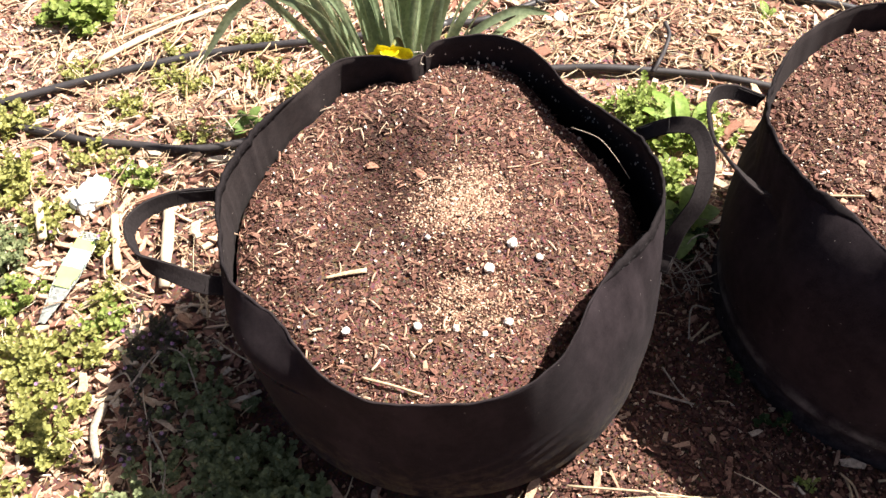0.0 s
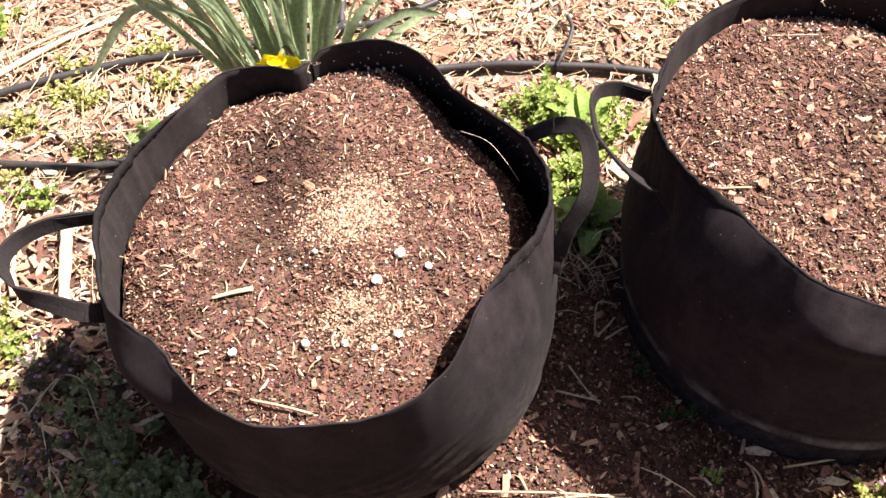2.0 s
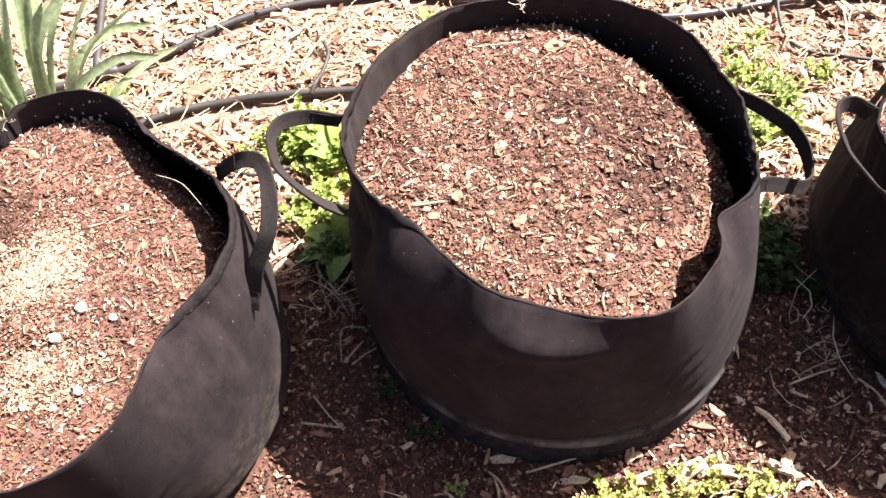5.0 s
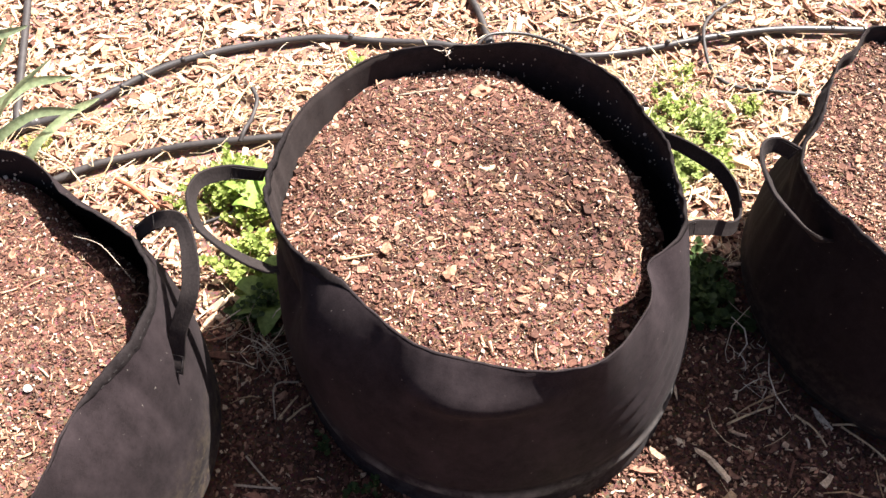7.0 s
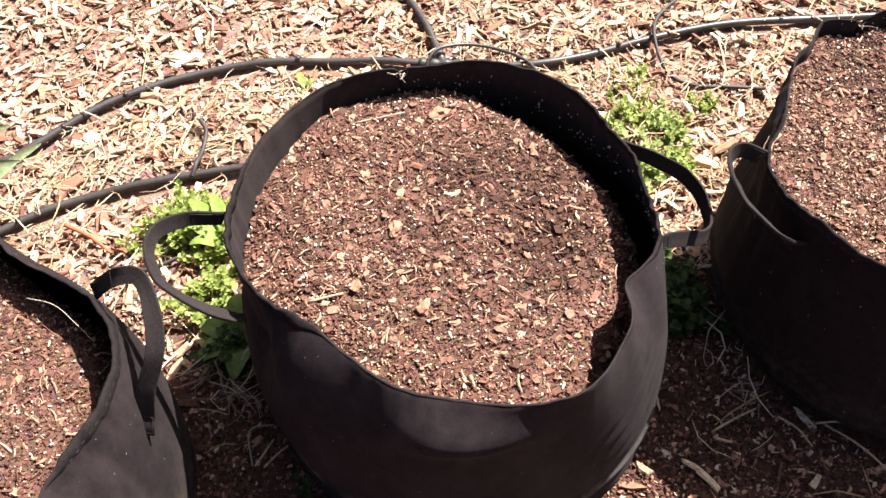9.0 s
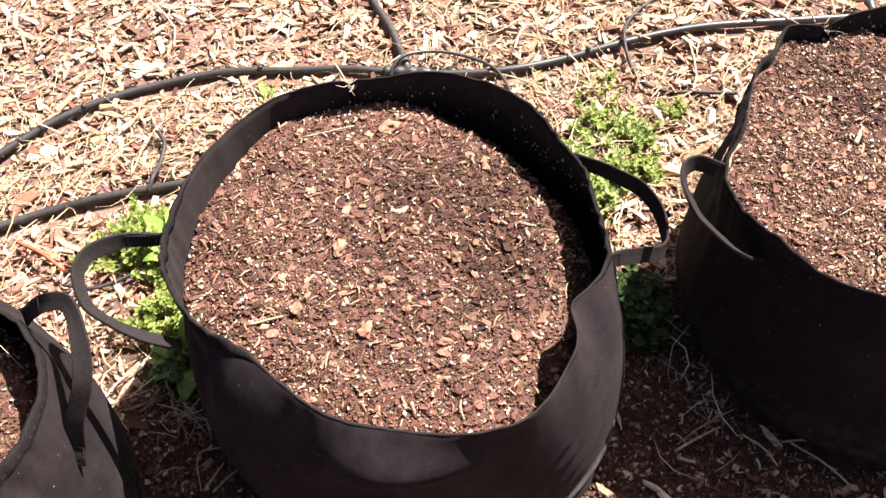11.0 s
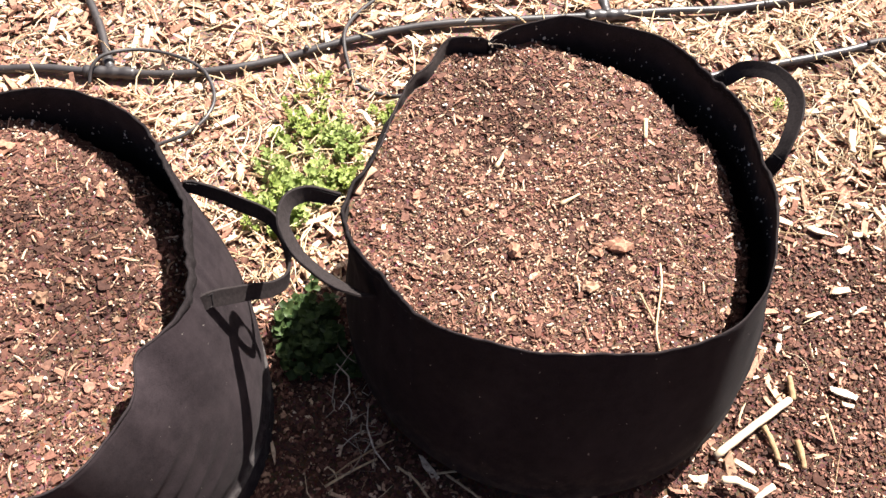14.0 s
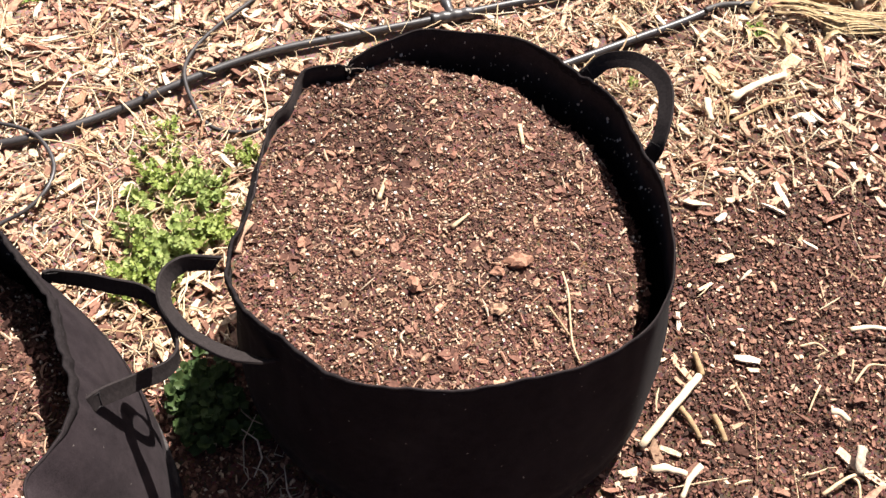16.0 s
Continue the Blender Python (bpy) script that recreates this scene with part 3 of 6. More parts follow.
def straw_keep(x, y):
    d = darkness(x, y)
    thick = np.exp(-((x - 1.0) ** 2 + (y - 1.0) ** 2) / 0.06) + 1.2 * np.exp(-((x - 1.75) ** 2 / 0.16 + (y - 0.8) ** 2 / 0.04)) + np.exp(-((x - 0.15) ** 2 / 0.12 + (y - 1.2) ** 2 / 0.01)) + 0.7 * np.exp(-((x + 0.5) ** 2 + (y - 1.15) ** 2) / 0.06) + 0.8 * np.exp(-((x - 0.80) ** 2 + (y - 0.35) ** 2) / 0.01)
    return np.clip(0.26 + thick, 0, 1) * (1 - 0.9 * d) * np.where((x > 0.05) & (x < 1.3) & (y < 0.6), 0.35, 1.0)


pts = clear_of_hoses(ground_places(14000, -1.25, 2.75, -0.1, 2.0, straw_keep, 0.014))
pts[:, 2] += 0.006
L = long_thin(len(pts), 0.014, 0.10, 2.4)
tagged(strips("straw", pts, L, RNG.uniform(0.0008, 0.0028, len(L)), STRAW, curl=0.5, lift=0.12), "dry pale straw littered over the wood chips", "straw", kind="stuff")
n = 57
near = np.arange(n) % 3
c = np.array([(0.300, 0.745), (0.925, 0.535), (0.310, 0.715)])[near] + RNG.normal(0, 1, (n, 2)) * np.array([(0.030, 0.030), (0.02, 0.05), (0.03, 0.03)])[near]
c = c[~in_bag(c[:, 0], c[:, 1], 0.01)]
pts = np.stack([c[:, 0], c[:, 1], [ground_height(*q) + 0.006 + 0.03 * RNG.random() for q in c]], 1)
L = long_thin(len(pts), 0.03, 0.10, 1.2)
tagged(strips("dead_grass", pts, L, RNG.uniform(0.0010, 0.0024, len(L)), DRIED, curl=1.5, lift=0.4), "tangled grey dead grass in the shade between bags", "grass", kind="stuff")


# ---- the fabric bags ----
ROUND = 300


def wall_radius(b, i, z):
    """Outer radius of a bag's wall at step i of the round and height z."""
    top = b["_h"][i]
    w = np.clip((z - 0.05) / (top - 0.05), 0, 1)
    phi = 2 * math.pi * i / ROUND
    # towards the back the wall stands upright above the soil
    v = w + (np.clip((z - 0.05) / 0.185, 0, 1) - w) * b["_stand"][i]
    r = b["belly"] + (b["_r"][i] - b["belly"]) * v ** b["_bend"][i]
    for c, wd, out in b["flares"]:
        r += out * math.exp(-(((math.degrees(phi) - c + 180) % 360 - 180) / wd) ** 2) * (1 - w) ** 1.2
    r -= (b["belly"] - b["base"]) * np.clip((0.12 - z) / 0.08, 0, 1) ** 1.5
    soft = math.sin(math.pi * min(1.0, w * 1.02))
    r += 0.0035 * soft * noise.noise(Vector((math.cos(phi) * 3.2, math.sin(phi) * 3.2, z * 9 + b["seed"])))
    deg = math.degrees(phi)
    for c, wd, out, level, deep in b["bulges"]:
        r += out * math.exp(-abs((deg - c) / wd) ** 2.4) * math.exp(-((z - level) / deep) ** 2) * np.clip((top - z) / 0.02, 0, 1)
    for c, wd, lean in b["lips"]:
        r -= lean * math.exp(-abs((deg - c) / wd) ** 3) * np.clip((z - top + 0.020) / 0.020, 0, 1)
    for p0, z0, p1, z1 in b["creases"]:
        if p0 - 8 < deg < p1 + 8:
            u = (deg - p0) / (p1 - p0)
            away = z - (z0 + (z1 - z0) * u)
            r += 0.0030 * math.exp(-(away / 0.007) ** 2) * math.exp(-((u - 0.5) / 0.38) ** 2)
            r -= 0.0018 * math.exp(-((away + 0.014) / 0.008) ** 2) * math.exp(-((u - 0.5) / 0.38) ** 2)
    r += b["ridge"] * (math.exp(-((z - 0.052) / 0.008) ** 2) - 0.9 * math.exp(-((z - 0.072) / 0.012) ** 2)) * (0.8 + 0.5 * noise.noise(Vector((phi * 2.5, 0, b["seed"] + 3))))
    if z < 0.05:
        r -= b["belly"] * b["tuck"] * (1 - z / 0.05) ** 1.6
    return r


def loop_faces(rows, n, closed_bottom=False):
    faces = [(j * n + i, j * n + (i + 1) % n, (j + 1) * n + (i + 1) % n, (j + 1) * n + i) for j in range(rows - 1) for i in range(n)]
    if closed_bottom:
        faces.append(tuple(range(n - 1, -1, -1)))
    return faces


def ring_points(b, radii, heights):
    an = np.arange(ROUND) * 2 * np.pi / ROUND
    slide = 1 - np.clip((heights - 0.05) / (b["_h"] - 0.05), 0, 1)
    return np.stack([b["mid"][0] + slide * b["foot"][0] + radii * np.cos(an), b["mid"][1] + slide * b["foot"][1] + radii * np.sin(an), heights], 1)


def grow_bag(key, label):
    b = BAGS[key]
    b["_r"] = ring(b["reach"], ROUND)
    spread = np.exp(-(np.arange(-10, 11) / 3.6) ** 2 / 2)
    b["_r"] = np.convolve(np.concatenate([b["_r"][-10:], b["_r"], b["_r"][:10]]), spread / spread.sum(), "valid")
    an = np.arange(ROUND) * 2 * np.pi / ROUND
    b["_bend"] = b["bend"] + sum((k * np.exp(-np.abs((np.degrees(an) - c) / wd) ** 3) for c, wd, k in b["folds"]), np.zeros(ROUND))
    slit = (np.degrees(an) - b["notch"]) / 1.3
    b["_h"] = b["top"][0] + b["top"][1] * np.cos(an) + b["top"][2] * np.sin(an) + b["top"][3] * np.cos(2 * an) - 0.009 * np.exp(-slit ** 2)
    b["_h"] += np.array([0.003 * noise.noise(Vector((math.cos(q) * 4, math.sin(q) * 4, b["seed"]))) for q in an])
    b["_h"] += np.array([0.0012 * noise.noise(Vector((math.cos(q) * 17, math.sin(q) * 17, b["seed"]))) for q in an])
    for c, wd, out in b["pleats"]:
        b["_r"] = b["_r"] + out * np.exp(-((np.degrees(an) - c) / wd) ** 2)
    b["_r"] = b["_r"] + np.array([0.0016 * noise.noise(Vector((math.cos(q) * 13, math.sin(q) * 13, b["seed"] + 4))) for q in an])
    b["_stand"] = np.clip((b["stand"][1] - np.abs(np.degrees(an) - b["stand"][0])) / 18, 0, 1)
    b["_side"] = np.clip((np.abs(np.cos(an + 0.05)) - 0.80) / 0.14, 0, 1)
    b["_r"] = b["_r"] + b["_side"] * np.array([0.0030 * noise.noise(Vector((math.cos(q) * 21, math.sin(q) * 21, b["seed"] + 9))) for q in an])
    b["_h"] = b["_h"] + b["_side"] * np.array([0.0030 * noise.noise(Vector((math.cos(q) * 24, math.sin(q) * 24, b["seed"] + 6))) for q in an])
    b["_edge"] = np.array([wall_radius(b, i, b["soil"]) for i in range(ROUND)]) - 0.006
    bag = tagged(new("grow_bag"), label, "grow bag", "grow bags in a row")
    rows = []
    floor_z = np.array([ground_height(*p[:2]) for p in ring_points(b, np.full(ROUND, b["belly"]), np.zeros(ROUND))])
    for z in (0.0, 0.006, 0.014, 0.024, 0.033, 0.039, 0.044, 0.047):
        rows.append(ring_points(b, np.array([wall_radius(b, i, z) for i in range(ROUND)]), z + np.minimum(floor_z, 0) * (1 - z / 0.05) - 0.004 * (z == 0)))
    for w in np.concatenate([np.linspace(0, 0.1, 7)[:-1], np.linspace(0.1, 1, 38)]):
        hs = 0.05 + w * (b["_h"] - 0.05)
        rows.append(ring_points(b, np.array([wall_radius(b, i, hs[i]) for i in range(ROUND)]), hs))
    rows.append(ring_points(b, np.array([wall_radius(b, i, b["_h"][i]) for i in range(ROUND)]) - 0.0010, b["_h"] + 0.0005))
    for drop in (0.0, 0.012, 0.03, 0.05, 0.075, 0.10):
        hs = b["_h"] - drop
        rows.append(ring_points(b, np.array([wall_radius(b, i, hs[i]) for i in range(ROUND)]) - 0.0021, hs))
    wall = from_arrays("fabric_wall", np.vstack(rows), loop_faces(len(rows), ROUND, True), b["fabric"], bag, "", True)
    # the inner face is dusty with soil, its tone raised for grazing sunlight
    wall.data.materials.append(FABRIC_INSIDE)
    inner = (len(rows) - 7) * ROUND
    wall.data.polygons.foreach_set("material_index", [1 if k >= inner and k < (len(rows) - 1) * ROUND else 0 for k in range(len(wall.data.polygons))])
    # folded hem over the rim, its lower edge a little uneven
    un = np.array([0.0026 * noise.noise(Vector((i * 0.11, 2, b["seed"]))) for i in range(ROUND)])
    hem = []
    for off, drop in ((0.0001, 0.0125), (0.0005, 0.012), (0.0005, 0.005), (0.0004, -0.0004), (-0.0012, -0.0010), (-0.0026, -0.0004), (-0.0030, 0.005), (-0.0030, 0.0115), (-0.0022, 0.012)):
        hs = b["_h"] - drop * (0.06 + 0.94 * b["_side"]) - un * (drop > 0.01)
        off = np.where(b["_side"] > 0, off, np.clip(off, -0.0023, 0.0002)) + 0.0006 * b["_side"] * np.sign(off + 0.0012) * (0.5 + un * 300)
        hem.append(ring_points(b, np.array([wall_radius(b, i, hs[i]) for i in range(ROUND)]) + off, hs))
    from_arrays("hem", np.vstack(hem), loop_faces(len(hem), ROUND), HEM, bag, "black double-folded hem", True)
    # running stitches below the fold
    v, f = [], []
    for side in (0.0015, -0.0042):
        for i in range(0, ROUND, 2):
            if b["_side"][i] < 0.5 or b["_bend"][i] > b["bend"] + 0.5:
                continue
            base = len(v)
            for k, dz in ((0, 0.0075), (0, 0.0062), (1, 0.0062), (1, 0.0075)):
                j = (i + k) % ROUND
                an = 2 * math.pi * (i + k * 0.8) / ROUND
                r = wall_radius(b, j, b["_h"][j] - dz) + side
                v.append((b["mid"][0] + r * math.cos(an), b["mid"][1] + r * math.sin(an), b["_h"][j] - dz))
            f.append((base, base + 1, base + 2, base + 3))
    tagged(from_arrays("stitching", v, f, THREAD, bag, "grey thread stitching"), kind="stuff")
    # the upright seam at the back of the bag, with a tuft of loose thread in its notch
    an = radians(b["notch"])
    k = int(round(b["notch"] / 360 * ROUND))
    line = []
    for z in np.linspace(0.26, b["_h"][k] - 0.001, 8):
        r = wall_radius(b, k, z) - 0.0035
        line.append((b["mid"][0] + r * math.cos(an), b["mid"][1] + r * math.sin(an), z))
    v, f = tube_mesh(line, 0.0022, 8)
    from_arrays("back_seam", v, f, HEM, bag, "", True)
    top = Vector(line[-1])
    rng = random.Random(int(b["seed"]))
    v, f = [], []
    for k in range(7):
        ends = [top + Vector((rng.gauss(0, 0.002), rng.gauss(0, 0.002), 0.001))]
        for s in range(3):
            ends.append(ends[-1] + Vector((rng.gauss(0, 0.004), rng.gauss(-0.001, 0.004), rng.gauss(0.001, 0.002))))
        q, g = tube_mesh(glide([tuple(p) for p in ends], 3), 0.0005, 5)
        o = len(v)
        v.extend(map(tuple, q))
        f.extend(tuple(i + o for i in w) for w in g)
    from_arrays("loose_thread", v, f, DRIED, bag, "pale frayed loose thread", True)
    return bag


def strap(bag, points, lean, width=0.0185):
    """A webbing handle along points; lean tips its width from upright along the outward way."""
    b = glide(points, 16)
    tan = np.gradient(b, axis=0)
    tan /= np.linalg.norm(tan, axis=1)[:, None]
    mid = b.mean(0)
    ways = np.asarray(lean, float)
    ways = np.stack([np.interp(np.linspace(0, 1, len(b)), np.linspace(0, 1, len(ways)), ways[:, k]) for k in range(3)], 1)
    wide = ways - tan * (ways * tan).sum(1)[:, None]
    wide /= np.linalg.norm(wide, axis=1)[:, None]
    flat = np.cross(tan, wide)
    shape = [(-1, -0.6), (-0.93, -1), (0, -0.8), (0.93, -1), (1, -0.6), (1, 0.6), (0.93, 1), (0, 0.8), (-0.93, 1), (-1, 0.6)]
    v = np.concatenate([b + wide * width / 2 * s + flat * 0.0017 * q for s, q in shape]).reshape(len(shape), len(b), 3).transpose(1, 0, 2).reshape(-1, 3)
    n = len(shape)
    faces = [(i * n + j, i * n + (j + 1) % n, (i + 1) * n + (j + 1) % n, (i + 1) * n + j) for i in range(len(b) - 1) for j in range(n)]
    faces += [tuple(range(n)), tuple(range(len(b) * n - 1, len(b) * n - n - 1, -1))]
    # the webbing is never quite flat: it cups and twists a little
    v += np.repeat(flat * np.array([0.0012 * noise.noise(Vector((k * 0.09, mid[0] * 20, 0))) for k in range(len(b))])[:, None], n, 0)
    handle = from_arrays("handle", v, faces, STRAP, bag, "black webbing strap handle", False)
    # box of stitches that sews each end down
    for i, j in ((2, 15), (len(b) - 16, len(b) - 3)):
        loop = [b[i] - wide[i] * width * 0.38, b[i] + wide[i] * width * 0.38, b[j] + wide[j] * width * 0.38, b[j] - wide[j] * width * 0.38, b[i] - wide[i] * width * 0.38]
        v, f = [], []
        for face in (-1, 1):
            q, g = tube_mesh([p + flat[i] * 0.0019 * face for p in loop], 0.0004, 5)
            o = len(v)
            v.extend(map(tuple, q))
            f.extend(tuple(k + o for k in w) for w in g)
        from_arrays("stitching", v, f, THREAD, handle, "grey box of stitches", True)
    return handle


bag_1 = grow_bag("first", "black felt grow bag full of soil, base stained yellowish")
bag_2 = grow_bag("second", "black felt grow bag full of soil, rim folded inward")
bag_3 = grow_bag("third", "black felt grow bag full of soil, upright rim")
UP = (0.0, 0.0, 1.0)
strap(bag_1, [(0.203, 0.724, 0.298), (0.233, 0.703, 0.338), (0.257, 0.690, 0.344), (0.263, 0.652, 0.338), (0.255, 0.618, 0.315), (0.235, 0.600, 0.282), (0.226, 0.588, 0.254), (0.219, 0.576, 0.236)], [(0.4, 0.3, 1), (0.7, 0.5, 0.8), (1, 0.15, 0.25), (1, -0.45, 0.1), (1, -0.4, 0.1)])
strap(bag_1, [(-0.276, 0.649, 0.298), (-0.317, 0.631, 0.314), (-0.347, 0.608, 0.320), (-0.355, 0.578, 0.324), (-0.338, 0.547, 0.318), (-0.309, 0.537, 0.308), (-0.276, 0.532, 0.292), (-0.255, 0.535, 0.282)], [UP, (0.0, 0.25, 1), (-0.4, 0.2, 1), (0.0, 0.5, 0.8), (0.15, 0.75, 0.6)], 0.021)
strap(bag_2, [(0.352, 0.771, 0.302), (0.314, 0.764, 0.325), (0.283, 0.740, 0.345), (0.272, 0.708, 0.348), (0.279, 0.680, 0.334), (0.304, 0.662, 0.308), (0.332, 0.655, 0.282), (0.346, 0.653, 0.274)], [UP, (0, 0.3, 1), (-0.5, 0.1, 1), (-0.62, -0.28, 0.75), (-0.6, -0.28, 0.5)])
strap(bag_2, [(0.812, 0.733, 0.286), (0.829, 0.728, 0.280), (0.861, 0.703, 0.270), (0.891, 0.684, 0.250), (0.898, 0.651, 0.240), (0.888, 0.616, 0.235), (0.868, 0.600, 0.245), (0.835, 0.590, 0.270), (0.806, 0.583, 0.288), (0.790, 0.580, 0.290)], [(0, 0, 1), (0.3, 0.3, 1), (0.5, 0.1, 1), (0.2, 0.4, 1), (0, 0.45, 1), (0, 0.45, 1)])
strap(bag_3, [(0.957, 0.647, 0.300), (0.928, 0.650, 0.320), (0.903, 0.637, 0.330), (0.892, 0.610, 0.330), (0.898, 0.585, 0.315), (0.916, 0.562, 0.295), (0.942, 0.550, 0.270), (0.958, 0.546, 0.258)], [(0, 0, 1), (-0.3, 0.1, 1), (-0.62, 0, 0.78), (-0.65, -0.25, 0.75), (-0.45, -0.3, 1.0)], 0.021)
strap(bag_3, [(1.424, 0.645, 0.302), (1.434, 0.641, 0.312), (1.449, 0.632, 0.330), (1.464, 0.604, 0.344), (1.466, 0.566, 0.344), (1.446, 0.536, 0.334), (1.423, 0.517, 0.316), (1.413, 0.516, 0.290)], [(0.3, 0.3, 1), (0.6, 0.4, 1), (1, 0.1, 0.9), (0.6, -0.5, 0.8), (0.4, -0.4, 1)])


# ---- potting soil in the bags ----
def build_soil(key, label, chips, fines, white):
    b = BAGS[key]
    edge = b["_edge"]
    heap = tagged(new("potting_soil"), label, "soil", "soil in the bags")
    verts = [(b["mid"][0], b["mid"][1], soil_height(key, *b["mid"]))]
    rings = 56
    for j in range(1, rings + 1):
        for i in range(ROUND):
            an = 2 * math.pi * i / ROUND
            x = b["mid"][0] + edge[i] * j / rings * math.cos(an)
            y = b["mid"][1] + edge[i] * j / rings * math.sin(an)
            verts.append((x, y, soil_height(key, x, y) + 0.0025 * wavy(x, y, 120.0, 1.0)))
    faces = [(0, 1 + i, 1 + (i + 1) % ROUND) for i in range(ROUND)]
    faces += [(1 + (j - 1) * ROUND + i, 1 + j * ROUND + i, 1 + j * ROUND + (i + 1) % ROUND, 1 + (j - 1) * ROUND + (i + 1) % ROUND) for j in range(1, rings) for i in range(ROUND)]
    from_arrays("soil_bed", verts, faces, MIX, heap, "", True)

    def spots(n, reach=0.985, lift=0.002, coarse=False):
        an = 2 * np.pi * RNG.random(n)
        k = (an / (2 * np.pi) * ROUND).astype(int) % ROUND
        r = edge[k] * np.sqrt(RNG.random(n)) * reach
        if coarse and key == "first":
            # the middle of this heap is sifted fine
            fine = (r * np.cos(an) + 0.055) ** 2 + (r * np.sin(an) - 0.02) ** 2 < 0.0095
            r = np.where(fine & (RNG.random(n) < 0.8), edge[k] * (0.6 + 0.38 * RNG.random(n)), r)
        x, y = b["mid"][0] + r * np.cos(an), b["mid"][1] + r * np.sin(an)
        z = np.array([soil_height(key, p, q) for p, q in zip(x, y)]) + lift * RNG.random(n)
        return np.stack([x, y, z], 1)

    p = spots(chips, lift=0.002, coarse=True)
    s = long_thin(chips, 0.003, 0.012 if key == "first" else 0.016, 2.6)
    tagged(scatter("bark_litter", p, s, s * RNG.uniform(0.2, 0.85, chips), RNG.uniform(0.0008, 0.0026, chips), MIX_CHIPS, heap, 0.2, ragged=0.6, split=True), kind="stuff")
    p = spots(fines, lift=0.0018)
    s = long_thin(fines, 0.0014, 0.0050, 1.8)
    tagged(scatter("fine_grit", p, s, s * RNG.uniform(0.3, 0.9, fines), s * 0.25, MIX_FINES, heap, 0.25, 4), kind="stuff")
    p = spots(white, lift=0.004)
    s = long_thin(white, 0.0018, 0.005, 2.5)
    tagged(scatter("perlite_grit", p, s, s * RNG.uniform(0.7, 1, white), s * 0.8, PERLITE, heap, 0.3, 5), kind="stuff")
    p = spots(420, lift=0.003, coarse=True)
    s = long_thin(420, 0.005, 0.021, 2.2)
    tagged(strips("sliver_litter", p + np.array((0, 0, 0.002)), s, RNG.uniform(0.0009, 0.0028, 420), SLIVER, heap, 0.4, 0.12), kind="stuff")
    p = spots(1100, lift=0.003, coarse=True)
    s = long_thin(1100, 0.005, 0.017, 1.8)
    tagged(strips("fibre_litter", p + np.array((0, 0, 0.001)), s, RNG.uniform(0.0007, 0.0019, 1100), MIX_CHIPS, heap, 0.5, 0.12), kind="stuff")
    # grains that stick to the shaded inner wall
    n = 110
    k = RNG.integers(-25, 80, n) % ROUND
    an = 2 * np.pi * (k + RNG.random(n)) / ROUND
    r = np.array([wall_radius(b, i, 0.275) for i in k]) - 0.005 - 0.03 * RNG.random(n) ** 1.5
    p = np.stack([b["mid"][0] + r * np.cos(an), b["mid"][1] + r * np.sin(an), np.zeros(n)], 1)
    p[:, 2] = [soil_height(key, q[0], q[1]) + 0.002 for q in p]
    s = long_thin(n, 0.0018, 0.0042, 2)
    up = -0.035 + RNG.random(120) ** 1.5 * 0.055
    k = RNG.integers(-30, 75, 120) % ROUND
    an = 2 * np.pi * k / ROUND
    z = b["soil"] + up
    r = np.array([wall_radius(b, i, q) for i, q in zip(k, z)]) - 0.0028
    slide = 1 - np.clip((z - 0.05) / (b["_h"][k] - 0.05), 0, 1)
    q = np.stack([b["mid"][0] + slide * b["foot"][0] + r * np.cos(an), b["mid"][1] + slide * b["foot"][1] + r * np.sin(an), z], 1)
    p, s = np.vstack([p, q]), np.concatenate([s, long_thin(120, 0.0012, 0.0034, 2.5)])
    tagged(scatter("stuck_grit", p, s, s, s * 0.8, PERLITE, heap, 0.3, 5), kind="stuff")
    return heap


soil_1 = build_soil("first", "reddish brown bark potting soil with a pale mound", 2100, 34000, 300)
soil_2 = build_soil("second", "reddish brown coarse bark potting soil with perlite", 3300, 32000, 480)
soil_3 = build_soil("third", "dark reddish brown bark potting soil, fairly fine", 2300, 36000, 400)
n = 5600
near = RNG.random(n) < 0.64
c = np.where(near[:, None], (0.0, 0.647), (0.012, 0.515)) + RNG.normal(0, 1, (n, 2)) * np.where(near[:, None], (0.032, 0.034), (0.03, 0.022))
pts = np.stack([c[:, 0], c[:, 1], [soil_height("first", *q) + 0.0015 for q in c]], 1)
s = long_thin(n, 0.0015, 0.005, 1.6)
tagged(scatter("sawdust", pts, s, s * 0.6, s * 0.3, SAWDUST, None, 0.3, 4), "pale sawdust strewn on the mounded potting soil", "sawdust", kind="stuff")


